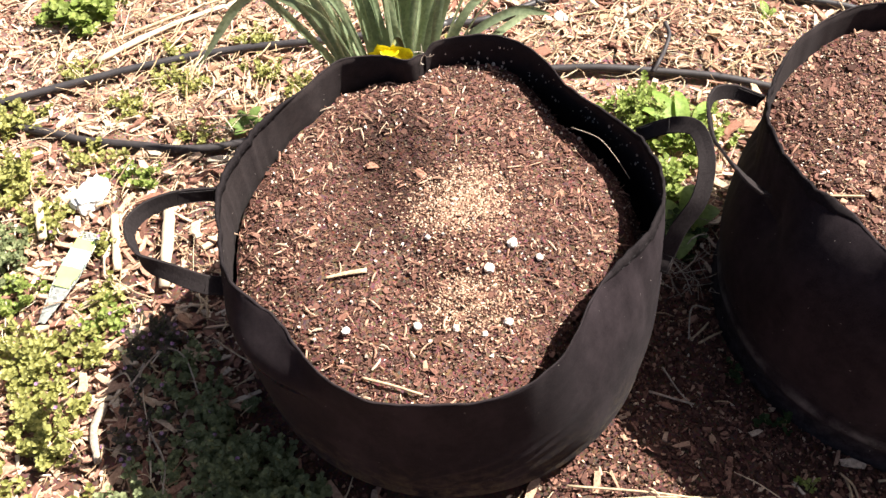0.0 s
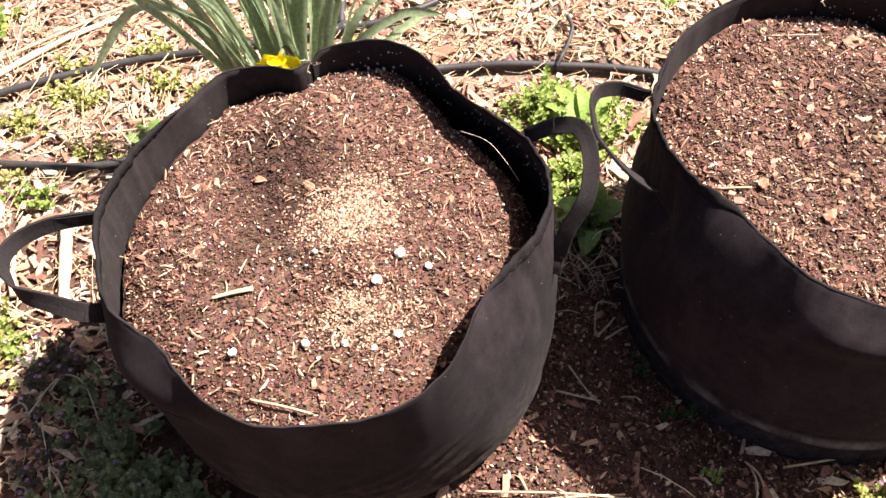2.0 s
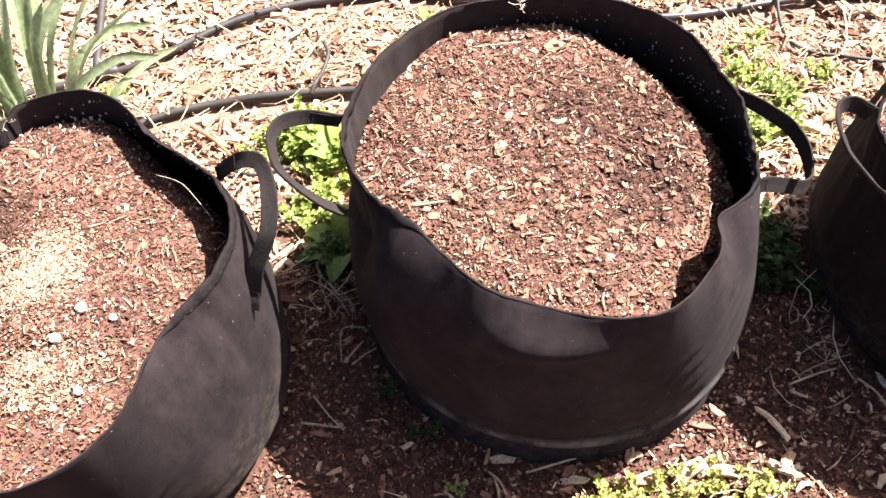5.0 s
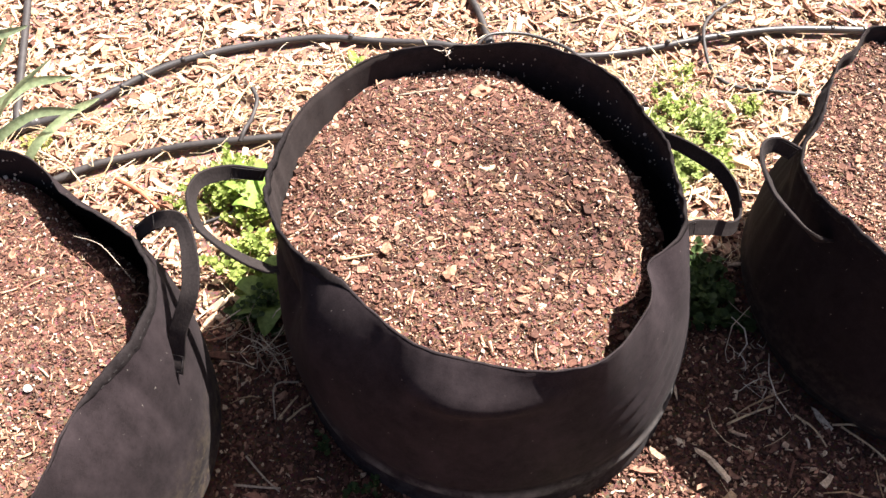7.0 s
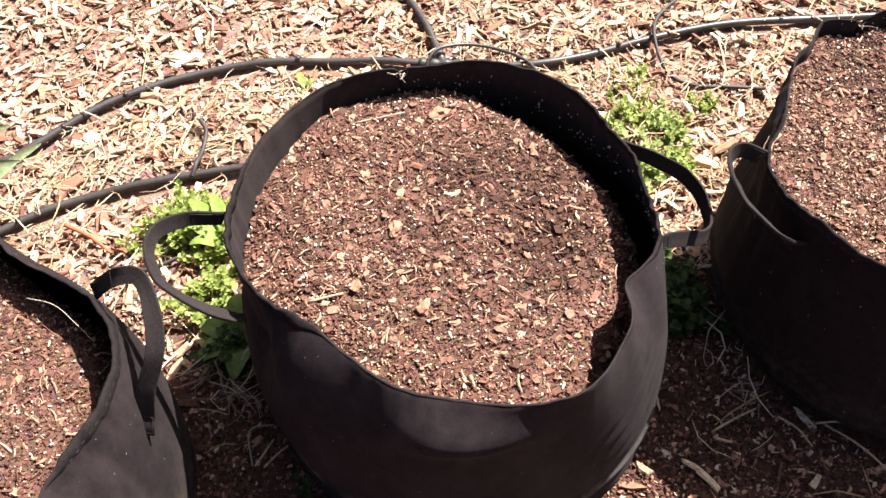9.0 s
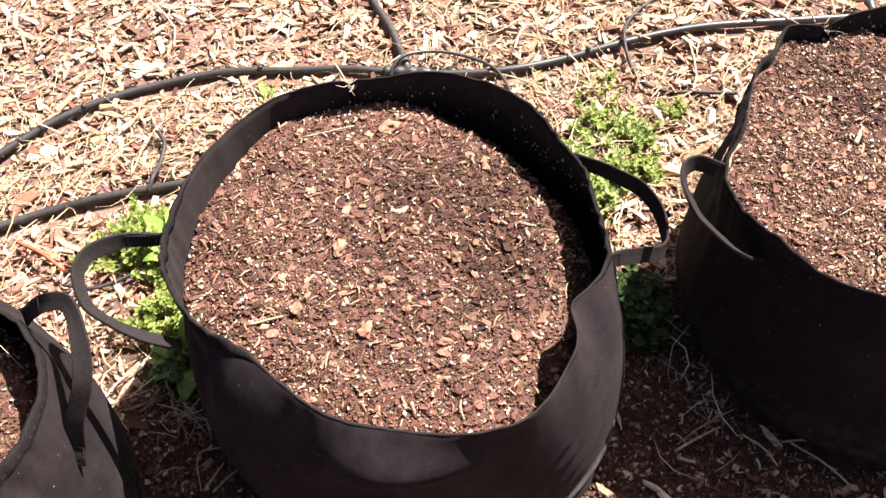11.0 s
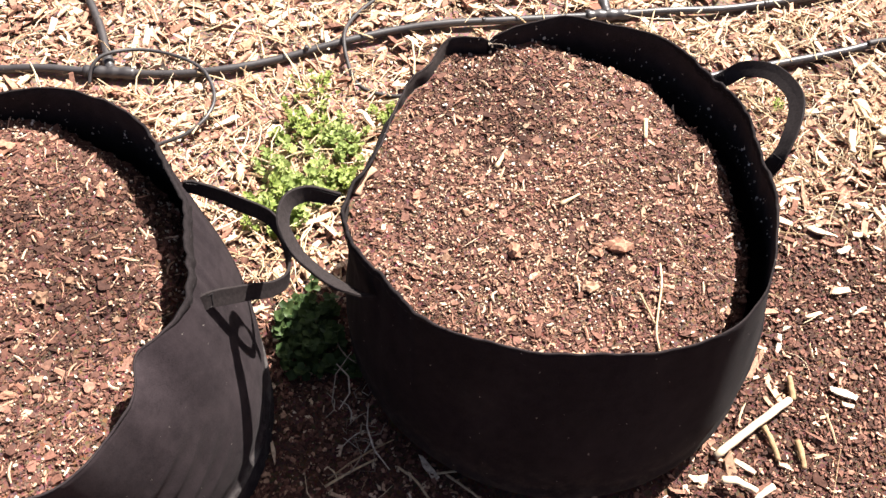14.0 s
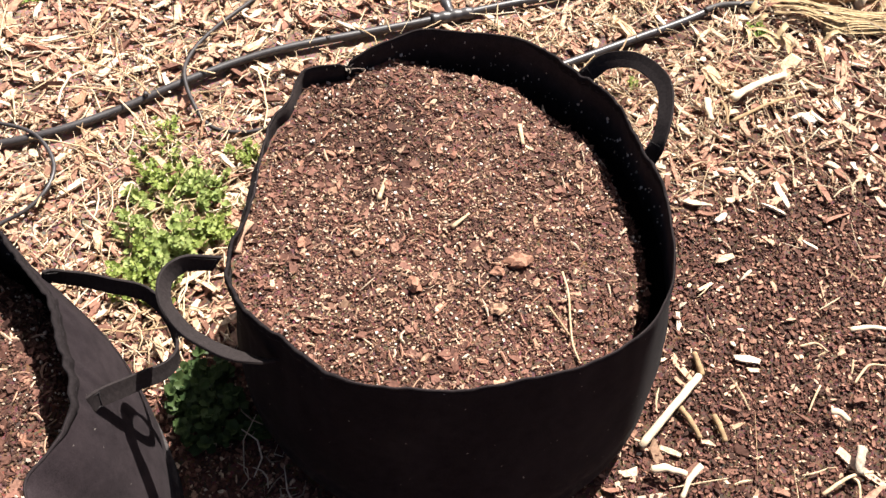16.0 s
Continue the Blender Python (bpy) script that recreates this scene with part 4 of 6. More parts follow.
for key, n, blots, label in (("third", 4200, ((1.10, 0.665, 0.05), (1.25, 0.575, 0.05), (1.16, 0.47, 0.06), (1.08, 0.55, 0.05)), "pale dusty wood fines on the potting soil"), ("second", 1500, ((0.47, 0.62, 0.06), (0.52, 0.54, 0.06), (0.50, 0.80, 0.07)), "pale dusty wood fines on the coarse potting soil")):
    b = BAGS[key]
    pick = RNG.integers(len(blots), size=n)
    c = np.array([q[:2] for q in blots])[pick] + RNG.normal(0, 1, (n, 2)) * np.array([q[2] for q in blots])[pick][:, None]
    spread = np.sqrt(RNG.random(n)) * 0.21
    an = RNG.random(n) * 2 * np.pi
    loose = RNG.random(n) < 0.45
    c[loose] = np.stack([b["mid"][0] + spread * np.cos(an), b["mid"][1] + spread * np.sin(an)], 1)[loose]
    c = c[np.hypot(c[:, 0] - b["mid"][0], c[:, 1] - b["mid"][1]) < 0.205]
    pts = np.stack([c[:, 0], c[:, 1], [soil_height(key, *q) + 0.002 for q in c]], 1)
    s = long_thin(len(c), 0.0015, 0.006, 2.2)
    tagged(scatter("sawdust", pts, s, s * RNG.uniform(0.3, 0.8, len(s)), s * 0.3, SAWDUST, None, 0.3, 4), label, "sawdust", kind="stuff")


def lump(name, key, x, y, size, material, label, category, squash=(1, 0.8, 0.6), seed=0.0, group="", z=None):
    """A small uneven lump resting on the soil of a bag, or on the ground."""
    bm = bmesh.new()
    bmesh.ops.create_icosphere(bm, subdivisions=2 if category == "bark" else 3 if name == "pale_rock" else 2, radius=1)
    turn = Matrix.Rotation(seed * 2.4, 3, "Z")
    base = z if z is not None else (soil_height(key, x, y) if key else ground_height(x, y))
    for q in bm.verts:
        k = 1 + (0.95 if category == "bark" else 0.34) * noise.noise(q.co * 1.5 + Vector((seed, 2 * seed, 0)))
        if name == "pale_rock":
            k += 0.35 * noise.noise(q.co * 5.0) + 0.12 * noise.noise(q.co * 13.0)
        co = turn @ Vector((q.co.x * squash[0] * k, q.co.y * squash[1] * k, q.co.z * squash[2] * k))
        q.co = co * size / 2 + Vector((x, y, base + size * squash[2] * 0.38 + 0.001))
    ob = part(name, bm, material)
    ob.data.polygons.foreach_set("use_smooth", [False] * len(ob.data.polygons))
    return tagged(ob, label, category, group)


for i, (x, y, s) in enumerate([(0.052, 0.579, 0.013), (0.026, 0.547, 0.012), (0.081, 0.568, 0.009), (-0.050, 0.488, 0.010), (-0.125, 0.484, 0.010), (0.045, 0.491, 0.010), (-0.040, 0.593, 0.007), (-0.010, 0.485, 0.008), (0.020, 0.478, 0.007)]):
    lump("perlite_lump", "first", x, y, s, PERLITE, "white perlite lump on the potting soil", "perlite", (1, 0.9, 0.75), i + 0.3, "perlite lumps")
for i, (x, y, s, d) in enumerate([(0.532, 0.715, 0.022, 0), (0.640, 0.871, 0.026, 0), (0.616, 0.707, 0.016, 1), (0.727, 0.771, 0.013, 0), (0.529, 0.603, 0.020, 0), (0.559, 0.646, 0.014, 0), (0.570, 0.652, 0.014, 1), (0.577, 0.613, 0.012, 0), (0.646, 0.656, 0.018, 1), (0.468, 0.653, 0.016, 1), (0.60, 0.56, 0.014, 0)]):
    lump("bark_nugget", "second", x, y, s, BARK if not d else MIX_CHIPS, "reddish bark nugget on the potting soil", "bark", (1, 0.65, 0.45), i + 1.7, "bark nuggets")
for i, (x, y, s, d) in enumerate([(1.221, 0.498, 0.026, 0), (1.196, 0.500, 0.015, 0), (1.116, 0.534, 0.018, 0), (1.047, 0.642, 0.013, 0), (1.169, 0.464, 0.018, 1), (1.09, 0.60, 0.012, 1), (1.163, 0.655, 0.012, 0)]):
    lump("bark_nugget", "third", x, y, s, BARK if not d else MIX_CHIPS, "reddish bark nugget on the potting soil", "bark", (1, 0.7, 0.52), i + 5.1, "bark nuggets")
for i, (x, y, s) in enumerate([(-0.11, 0.72, 0.016), (-0.02, 0.83, 0.018), (0.06, 0.75, 0.013), (0.11, 0.66, 0.014), (-0.17, 0.62, 0.013), (-0.05, 0.70, 0.015)]):
    lump("bark_nugget", "first", x, y, s, BARK, "reddish bark nugget on the potting soil", "bark", (1, 0.6, 0.36), i + 9.1, "bark nuggets")


def stick(name, points, radius, material, label, category, taper=0.8, sides=7, flat=1.0, group="", knots=0.0):
    """A stick or straw along points, rough at its knots."""
    p = glide(points, 6)
    v, f = tube_mesh(p, radius, sides, taper)
    if flat != 1.0 or knots:
        mid = np.repeat(p, sides, 0)
        v = mid + (v - mid) * np.array((1, 1, flat))
        v += knots * radius * np.array([[noise.noise(Vector(q) * 90), noise.noise(Vector(q) * 90 + Vector((7, 0, 0))), 0] for q in v])
    return tagged(from_arrays(name, v, f, material, None, "", True), label, category, group)


def on_soil(key, x, y, up=0.003):
    return (x, y, soil_height(key, x, y) + up)


def on_ground(x, y, up=0.006):
    return (x, y, ground_height(x, y) + up)


stick("straw_piece", [on_soil("first", -0.151, 0.550, 0.004), on_soil("first", -0.13, 0.5535, 0.006), on_soil("first", -0.106, 0.556, 0.005)], 0.0018, STRAW, "flat pale straw piece on the potting soil", "straw", 1.9, flat=0.4)
stick("straw_piece", [on_soil("first", -0.106, 0.434, 0.004), on_soil("first", -0.075, 0.424, 0.007), on_soil("first", -0.045, 0.414, 0.005)], 0.0016, STRAW, "thin pale straw piece on the potting soil", "straw")
stick("twig", [(0.130, 0.753, 0.282), (0.159, 0.728, 0.290), (0.177, 0.700, 0.287), (0.191, 0.676, 0.278)], 0.0006, DRIED, "thin dry grass stalk inside the bag rim", "grass", 0.6)
stick("straw_piece", [on_soil("third", 1.188, 0.570, 0.004), on_soil("third", 1.213, 0.573, 0.006)], 0.0028, STRAW, "pale wood splinter on the potting soil", "straw", 0.4, flat=0.5)
stick("straw_piece", [on_soil("third", 1.144, 0.644, 0.004), on_soil("third", 1.165, 0.661, 0.006)], 0.003, STRAW, "pale wood splinter on the potting soil", "straw", 0.6, flat=0.5)
stick("straw_piece", [on_soil("third", 1.339, 0.646, 0.004), on_soil("third", 1.323, 0.619, 0.006)], 0.003, STRAW, "pale wood splinter on the potting soil", "straw", 0.7, flat=0.5)
stick("bark_strip", [on_soil("third", 0.984, 0.668, 0.004), on_soil("third", 1.000, 0.684, 0.007), on_soil("third", 1.016, 0.692, 0.004)], 0.0065, BARK, "reddish bark strip on the potting soil", "bark", 0.7, flat=0.4, knots=0.4)
twig_v, twig_f = tube_mesh(glide([on_soil("third", 1.251, 0.462, 0.006), on_soil("third", 1.238, 0.438, 0.008), on_soil("third", 1.222, 0.415, 0.005), on_soil("third", 1.206, 0.392, 0.006), on_soil("third", 1.200, 0.374, 0.004)], 6), 0.0013, 7, 0.8)
w2, f2 = tube_mesh(glide([on_soil("third", 1.211, 0.437, 0.008), on_soil("third", 1.210, 0.418, 0.007), on_soil("third", 1.210, 0.400, 0.005)], 6), 0.0013, 7, 0.8)
tagged(from_arrays("twig", np.vstack([twig_v, w2]), twig_f + [tuple(i + len(twig_v) for i in q) for q in f2], STRAW, None, "", True), "forked pale dry twig lying on the potting soil", "twig")
stick("straw_piece", [on_soil("second", 0.415, 0.655, 0.004), on_soil("second", 0.452, 0.648, 0.006)], 0.0017, STRAW, "pale straw piece on the potting soil", "straw", 0.8)
stick("straw_piece", [on_soil("second", 0.535, 0.892, 0.004), on_soil("second", 0.60, 0.886, 0.006)], 0.0012, DRIED, "thin grass stalk on the potting soil", "straw", 0.7)

# ---- sticks and litter on the ground ----
stick("wood_stick", [on_ground(1.315, 0.317, 0.012), on_ground(1.378, 0.331, 0.017), on_ground(1.444, 0.346, 0.014)], 0.0052, PALE_WOOD, "pale split wood stick lying on the mulch", "stick", 0.95, 8, 0.7, knots=0.25)
for a0, a1 in (((1.394, 0.328), (1.386, 0.283)), ((1.424, 0.296), (1.410, 0.262)), ((1.45, 0.345), (1.465, 0.375))):
    stick("twig", [on_ground(*a0, 0.008), on_ground((a0[0] + a1[0]) / 2, (a0[1] + a1[1]) / 2, 0.010), on_ground(*a1, 0.008)], 0.0042, TWIG, "short brown twig piece lying on the mulch", "twig", 0.85, 8, knots=0.3, group="short twigs")
stick("wood_stick", [on_ground(-0.62, 1.168, 0.012), on_ground(-0.52, 1.24, 0.016), on_ground(-0.42, 1.302, 0.014)], 0.007, PALE_WOOD, "long pale split stick lying on the mulch", "stick", 0.6, 8, 0.6, knots=0.3)
stick("wood_stick", [on_ground(-0.62, 1.21, 0.010), on_ground(-0.47, 1.29, 0.016), on_ground(-0.40, 1.34, 0.012)], 0.0035, STRAW, "long pale straw stalk lying on the mulch", "straw", 0.6)
stick("wood_stake", [on_ground(-0.443, 0.862, 0.018), on_ground(-0.435, 0.79, 0.016), on_ground(-0.428, 0.712, 0.012)], 0.0095, PALE_WOOD, "pale bark-stripped stick lying on the mulch", "stick", 0.85, 9, 0.75, knots=0.25)
stick("wood_stick", [on_ground(-0.523, 0.835, 0.012), on_ground(-0.512, 0.79, 0.013), on_ground(-0.502, 0.742, 0.010)], 0.0065, PALE_WOOD, "short pale stick lying among the weeds", "stick", 0.9, 8, 0.7, knots=0.3)
stick("wood_stick", [on_ground(-0.476, 0.53, 0.012), on_ground(-0.480, 0.49, 0.014), on_ground(-0.466, 0.448, 0.010)], 0.006, DRIED, "grey weathered wood strip among the weeds", "stick", 0.8, 8, 0.6, knots=0.3)
for q in ([(-0.415, 0.579), (-0.40, 0.60), (-0.372, 0.585), (-0.345, 0.53)], [(-0.44, 0.545), (-0.42, 0.58), (-0.405, 0.60)], [(-0.47, 0.55), (-0.45, 0.565), (-0.435, 0.545)], [(-0.40, 0.48), (-0.375, 0.44), (-0.37, 0.40)]):
    stick("dry_stalk", [on_ground(x, y, 0.03) for x, y in q], 0.0015, DRIED, "thin dry grass stalk over the weeds", "grass", 0.7, 6, group="dry stalks")
stick("dry_stalk", [on_ground(0.235, 0.535, 0.012), on_ground(0.27, 0.522, 0.012), on_ground(0.29, 0.516, 0.01)], 0.0018, DRIED, "thin grey dry stalk on dark mulch", "grass", 0.7, 6, group="dry stalks")
stick("dry_stalk", [on_ground(0.255, 0.565, 0.02), on_ground(0.272, 0.535, 0.014), on_ground(0.288, 0.512, 0.01)], 0.0014, DRIED, "thin grey dry stalk on dark mulch", "grass", 0.7, 6, group="dry stalks")
stick("dry_stalk", [on_ground(0.335, 0.66, 0.01), on_ground(0.305, 0.65, 0.03), on_ground(0.297, 0.61, 0.012)], 0.0015, DRIED, "curved grey dry stalk on dark mulch", "grass", 0.7, 6, group="dry stalks")
for q in ([(0.30, 0.61), (0.33, 0.64)], [(0.31, 0.605), (0.345, 0.625)], [(0.455, 0.425), (0.47, 0.39)], [(0.50, 0.415), (0.68, 0.43)], [(0.46, 0.42), (0.455, 0.37)], [(1.0, 0.42), (1.04, 0.34)], [(0.99, 0.425), (1.03, 0.41)], [(0.15, 0.39), (0.30, 0.395)], [(0.12, 0.41), (0.33, 0.385)], [(0.86, 0.46), (0.93, 0.47)], [(0.95, 0.45), (0.97, 0.40)]):
    stick("dry_stalk", [on_ground(*q[0], 0.01), on_ground((q[0][0] + q[1][0]) / 2 + 0.003, (q[0][1] + q[1][1]) / 2, 0.014), on_ground(*q[1], 0.008)], 0.0017, STRAW, "straight pale straw stalk on dark mulch", "straw", 0.8, 6, group="straw stalks")
for a0, a1, r, m, label, kind in (
        ((1.826, 0.666), (1.940, 0.657), 0.0075, PALE_WOOD, "pale split wood piece lying on the mulch", "wood_piece"),
        ((1.794, 0.687), (1.767, 0.652), 0.0065, PALE_WOOD, "short white wood piece on the mulch", "wood_piece"),
        ((1.813, 0.674), (1.786, 0.631), 0.0030, TWIG, "short yellow-brown twig on the mulch", "twig"),
        ((1.796, 0.635), (1.934, 0.613), 0.0032, TWIG, "long curved brown twig on the mulch", "twig"),
        ((1.304, 0.287), (1.334, 0.259), 0.0055, PALE_WOOD, "flat pale wood piece on dark mulch", "wood_piece"),
        ((1.357, 0.256), (1.310, 0.240), 0.0042, PALE_WOOD, "pale wood splinter on dark mulch", "wood_piece"),
        ((1.669, 0.281), (1.715, 0.248), 0.0040, PALE_WOOD, "white wood splinter on dark mulch", "wood_piece"),
        ((1.591, 0.302), (1.617, 0.275), 0.0018, STRAW, "thin white straw on dark mulch", "straw_piece"),
        ((1.568, 0.247), (1.527, 0.230), 0.0016, STRAW, "thin tan straw on dark mulch", "straw_piece"),
        ((1.551, 0.215), (1.561, 0.194), 0.0050, PALE_WOOD, "stubby pale wood piece on dark mulch", "wood_piece"),
        ((1.543, 0.158), (1.514, 0.138), 0.0070, DRIED, "thick rough grey stick on dark mulch", "wood_stick"),
        ((1.506, 0.139), (1.490, 0.115), 0.0022, STRAW, "pale straw on dark mulch", "straw_piece"),
        ((1.456, 0.147), (1.533, 0.131), 0.0024, STRAW, "pale straw on dark mulch", "straw_piece"),
        ((-0.640, 0.855), (-0.618, 0.791), 0.0080, PALE_WOOD, "flat pale wood piece among weeds", "wood_piece"),
        ((-0.540, 0.673), (-0.457, 0.719), 0.0020, STRAW, "long pale straw on wood chips", "straw_piece"),
        ((-0.380, 0.698), (-0.357, 0.655), 0.0022, STRAW, "pale straw crossing another in shade", "straw_piece"),
        ((-0.374, 0.666), (-0.363, 0.691), 0.0022, STRAW, "pale straw crossing another in shade", "straw_piece"),
        ((0.838, 0.911), (0.905, 0.798), 0.0016, STRAW, "long pale straw between two bags", "straw_piece"),
        ((0.862, 0.876), (0.913, 0.825), 0.0016, STRAW, "long pale straw between two bags", "straw_piece")):
    up = 0.012 + r
    mid = ((a0[0] + a1[0]) / 2 + 0.006 * (r < 0.0035), (a0[1] + a1[1]) / 2 + 0.004)
    stick(kind, [on_ground(*a0, up), on_ground(*mid, up + 0.003), on_ground(*a1, up)], r, m, label, "stick", 0.75, 8, 0.6, knots=0.35)
stick("straw_piece", [on_ground(1.611, 0.224, 0.012), on_ground(1.632, 0.229, 0.014), on_ground(1.650, 0.230, 0.014), on_ground(1.668, 0.217, 0.012)], 0.0018, STRAW, "bent white straw on dark mulch", "straw", 0.9, 6)
lump("white_stone", None, 1.914, 0.576, 0.026, STONE, "smooth white stone lying on the mulch", "stone", (1, 0.75, 0.5), 2.1)
lump("white_stone", None, -0.523, 0.933, 0.026, STONE, "flat white stone among the weeds", "stone", (1, 0.7, 0.4), 5.2)
stick("red_twig", [on_ground(0.118, 1.075, 0.026), on_ground(0.15, 1.04, 0.028), on_ground(0.176, 1.00, 0.024)], 0.0036, RED_TWIG, "thin reddish twig lying on straw", "twig", 0.7, 7)
lump("white_stone", None, 0.173, 1.258, 0.030, STONE, "round white stone lying on the mulch", "stone", (1, 0.9, 0.6), 3.3)
lump("white_stone", None, 0.335, 1.385, 0.016, STONE, "small white stone lying on the mulch", "stone", (1, 0.8, 0.6), 4.3)
lump("pale_rock", None, -0.568, 0.876, 0.062, STONE, "crumbling chalk-white lump among weeds", "stone", (0.8, 1.15, 0.5), 6.4)

# bleached plastic plant label lying in the weeds
label_tag = tagged(new("plant_label"), "bleached white and green plastic plant label in weeds", "plant label")
bm = bmesh.new()
for x, y in ((-0.018, 0.075), (0.018, 0.075), (0.020, 0.0), (0.006, -0.075), (-0.006, -0.075), (-0.020, 0.0)):
    bm.verts.new((x, y, 0.0006 * math.sin(x * 90)))
bm.faces.new(bm.verts)
bmesh.ops.solidify(bm, geom=bm.faces[:], thickness=0.0012)
part("label_plate", bm, TAG_WHITE, label_tag)
for y, h, w, m in ((0.0535, 0.017, 0.033, TAG_GREEN), (0.030, 0.0302, 0.035, TAG_DARK), (0.0065, 0.0172, 0.034, TAG_GREEN), (-0.0095, 0.0152, 0.027, TAG_GREEN)):
    bm = bmesh.new()
    bmesh.ops.create_cube(bm, size=1, matrix=Matrix.LocRotScale((0, y, 0.0019), None, (w, h, 0.0006)))
    bar = part("print_bar", bm, m, label_tag)
    bar.data.polygons.foreach_set("use_smooth", [False] * len(bar.data.polygons))
bm = bmesh.new()
bmesh.ops.create_cube(bm, size=1, matrix=Matrix.LocRotScale((0.002, 0.028, 0.0025), Euler((0, 0, 0.2)), (0.007, 0.024, 0.0006)))
bar = part("print_bar", bm, TAG_LILAC, label_tag)
bar.data.polygons.foreach_set("use_smooth", [False] * len(bar.data.polygons))
label_tag.matrix_world = Matrix.Translation((-0.567, 0.725, ground_height(-0.567, 0.725) + 0.020)) @ Euler((radians(6), radians(-5), radians(-18))).to_matrix().to_4x4()


# ---- irrigation tubes ----
def hose(name, points, radius, material, label, category="hose", sides=12, per=8):
    ob = tagged(new(name), label, category)
    p = glide([(x, y, ground_height(x, y) + radius + 0.004 + up) for x, y, up in points], per)
    v, f = tube_mesh(p, radius, sides)
    from_arrays("tube", v, f, material, ob, "", True)
    return ob


def fitting(name, parent, a0, a1, radius, material, label, ribs=0):
    """A turned fitting between two points, with ribs round it."""
    a0, a1 = np.array(a0), np.array(a1)
    n = 4 + ribs * 4
    u = np.linspace(0, 1, n)
    p = a0 + (a1 - a0) * u[:, None]
    v, f = tube_mesh(p, radius, 14)
    swell = np.where(np.arange(n) % 4 < 2, 1.0, 0.86) if ribs else np.array([0.85, 1, 1, 0.85])
    mid = np.repeat(p, 14, 0)
    v = mid + (v - mid) * np.repeat(swell, 14)[:, None]
    return from_arrays(name, v, f, material, parent, label, True)


def emitter(parent, x, y, radius):
    """A button dripper plugged into the top of a tube."""
    z = ground_height(x, y) + 2 * radius + 0.004
    fitting("dripper", parent, (x, y, z - 0.003), (x + 0.001, y - 0.001, z + 0.003), 0.0042, HOSE, "black button dripper", 1)


R1 = 0.0067
main_hose = hose("drip_hose", MAIN_LINE, R1, HOSE, "black plastic drip hose curving over the mulch", per=10)
for x, y in ((0.533, 1.314), (0.241, 1.328), (1.065, 1.156), (0.135, 1.290), (1.36, 1.117)):
    emitter(main_hose, x, y, R1)
tz = ground_height(0.765, 1.218) + R1 + 0.004
fitting("tee_fitting", main_hose, (0.728, 1.236, tz), (0.80, 1.203, tz), 0.0108, HOSE, "ribbed black tee fitting", 3)
fitting("tee_branch", main_hose, (0.765, 1.218, tz), (0.767, 1.252, tz + 0.004), 0.0098, HOSE, "ribbed black tee branch", 1)
tz = ground_height(-0.038, 1.24) + R1 + 0.004
fitting("tee_fitting", main_hose, (-0.075, 1.232, tz), (-0.002, 1.249, tz), 0.0108, HOSE, "ribbed black tee fitting", 3)
tz = ground_height(1.566, 1.06) + R1 + 0.004
fitting("tee_fitting", main_hose, (1.53, 1.069, tz), (1.60, 1.048, tz), 0.0108, HOSE, "ribbed black tee fitting", 3)
fitting("tee_branch", main_hose, (1.564, 1.06, tz), (1.574, 1.095, tz + 0.004), 0.0098, HOSE, "ribbed black tee branch", 1)
hose("branch_hose", [(0.767, 1.250, 0.002), (0.770, 1.330, 0.003), (0.764, 1.420, 0.002), (0.755, 1.55, 0), (0.76, 1.75, 0), (0.75, 2.1, 0)], R1, HOSE_DULL, "dull black branch hose leading off the tee")
hose("branch_hose", [(-0.038, 1.247, 0.002), (-0.030, 1.390, 0.003), (-0.020, 1.620, 0.002), (-0.02, 1.9, 0)], R1, HOSE_DULL, "dull black branch hose leading off the tee")
hose("branch_hose", [(1.574, 1.095, 0.002), (1.585, 1.18, 0.003), (1.60, 1.35, 0.002), (1.60, 1.7, 0)], R1, HOSE_DULL, "dull black branch hose leading off the tee")
hose("soaker_hose", SOAKER_LINE, 0.0070, HOSE_DULL, "dull black soaker hose behind the bags")
hose("end_hose", END_LINE, R1, HOSE, "shiny black hose end running off across straw")
hose("micro_tube", [(1.94, 0.840, 0.006), (1.97, 0.836, 0.006), (2.0, 0.828, 0.002), (2.04, 0.805, 0)], 0.0055, HOSE_DULL, "thin dull tube pushed into the hose end", "micro tube", 8)
hose("micro_tube", [(0.729, 1.208, 0.004), (0.742, 1.226, 0.02), (0.768, 1.238, 0.026), (0.819, 1.236, 0.020), (0.866, 1.210, 0.016), (0.899, 1.164, 0.016), (0.902, 1.105, 0.016), (0.880, 1.065, 0.016), (0.841, 1.045, 0.012), (0.794, 1.044, 0.01), (0.75, 1.03, 0.01)], 0.0029, HOSE, "thin black micro tube looped beside the hose", "micro tube", 8)
hose("micro_tube", [(1.46, 1.30, 0), (1.36, 1.275, 0.004), (1.234, 1.233, 0.008), (1.166, 1.200, 0.010), (1.128, 1.150, 0.019), (1.117, 1.095, 0.006), (1.121, 1.054, 0.003), (1.151, 1.022, 0.003), (1.19, 1.005, 0.004), (1.25, 0.98, 0.006)], 0.0033, HOSE_DULL, "thin black micro tube crossing over the hose", "micro tube", 8)
hose("micro_tube", [(0.348, 1.223, 0.012), (0.352, 1.195, 0.010), (0.338, 1.155, 0.012), (0.325, 1.125, 0.02), (0.313, 1.106, 0.012)], 0.0036, HOSE_DULL, "short brown-black micro tube plugged into hose", "micro tube", 8)
hose("micro_tube", [(0.17, 0.985, 0.004), (0.21, 0.965, 0.006), (0.26, 0.97, 0.006), (0.32, 0.985, 0.006)], 0.0026, HOSE, "thin black micro tube on straw", "micro tube", 8)


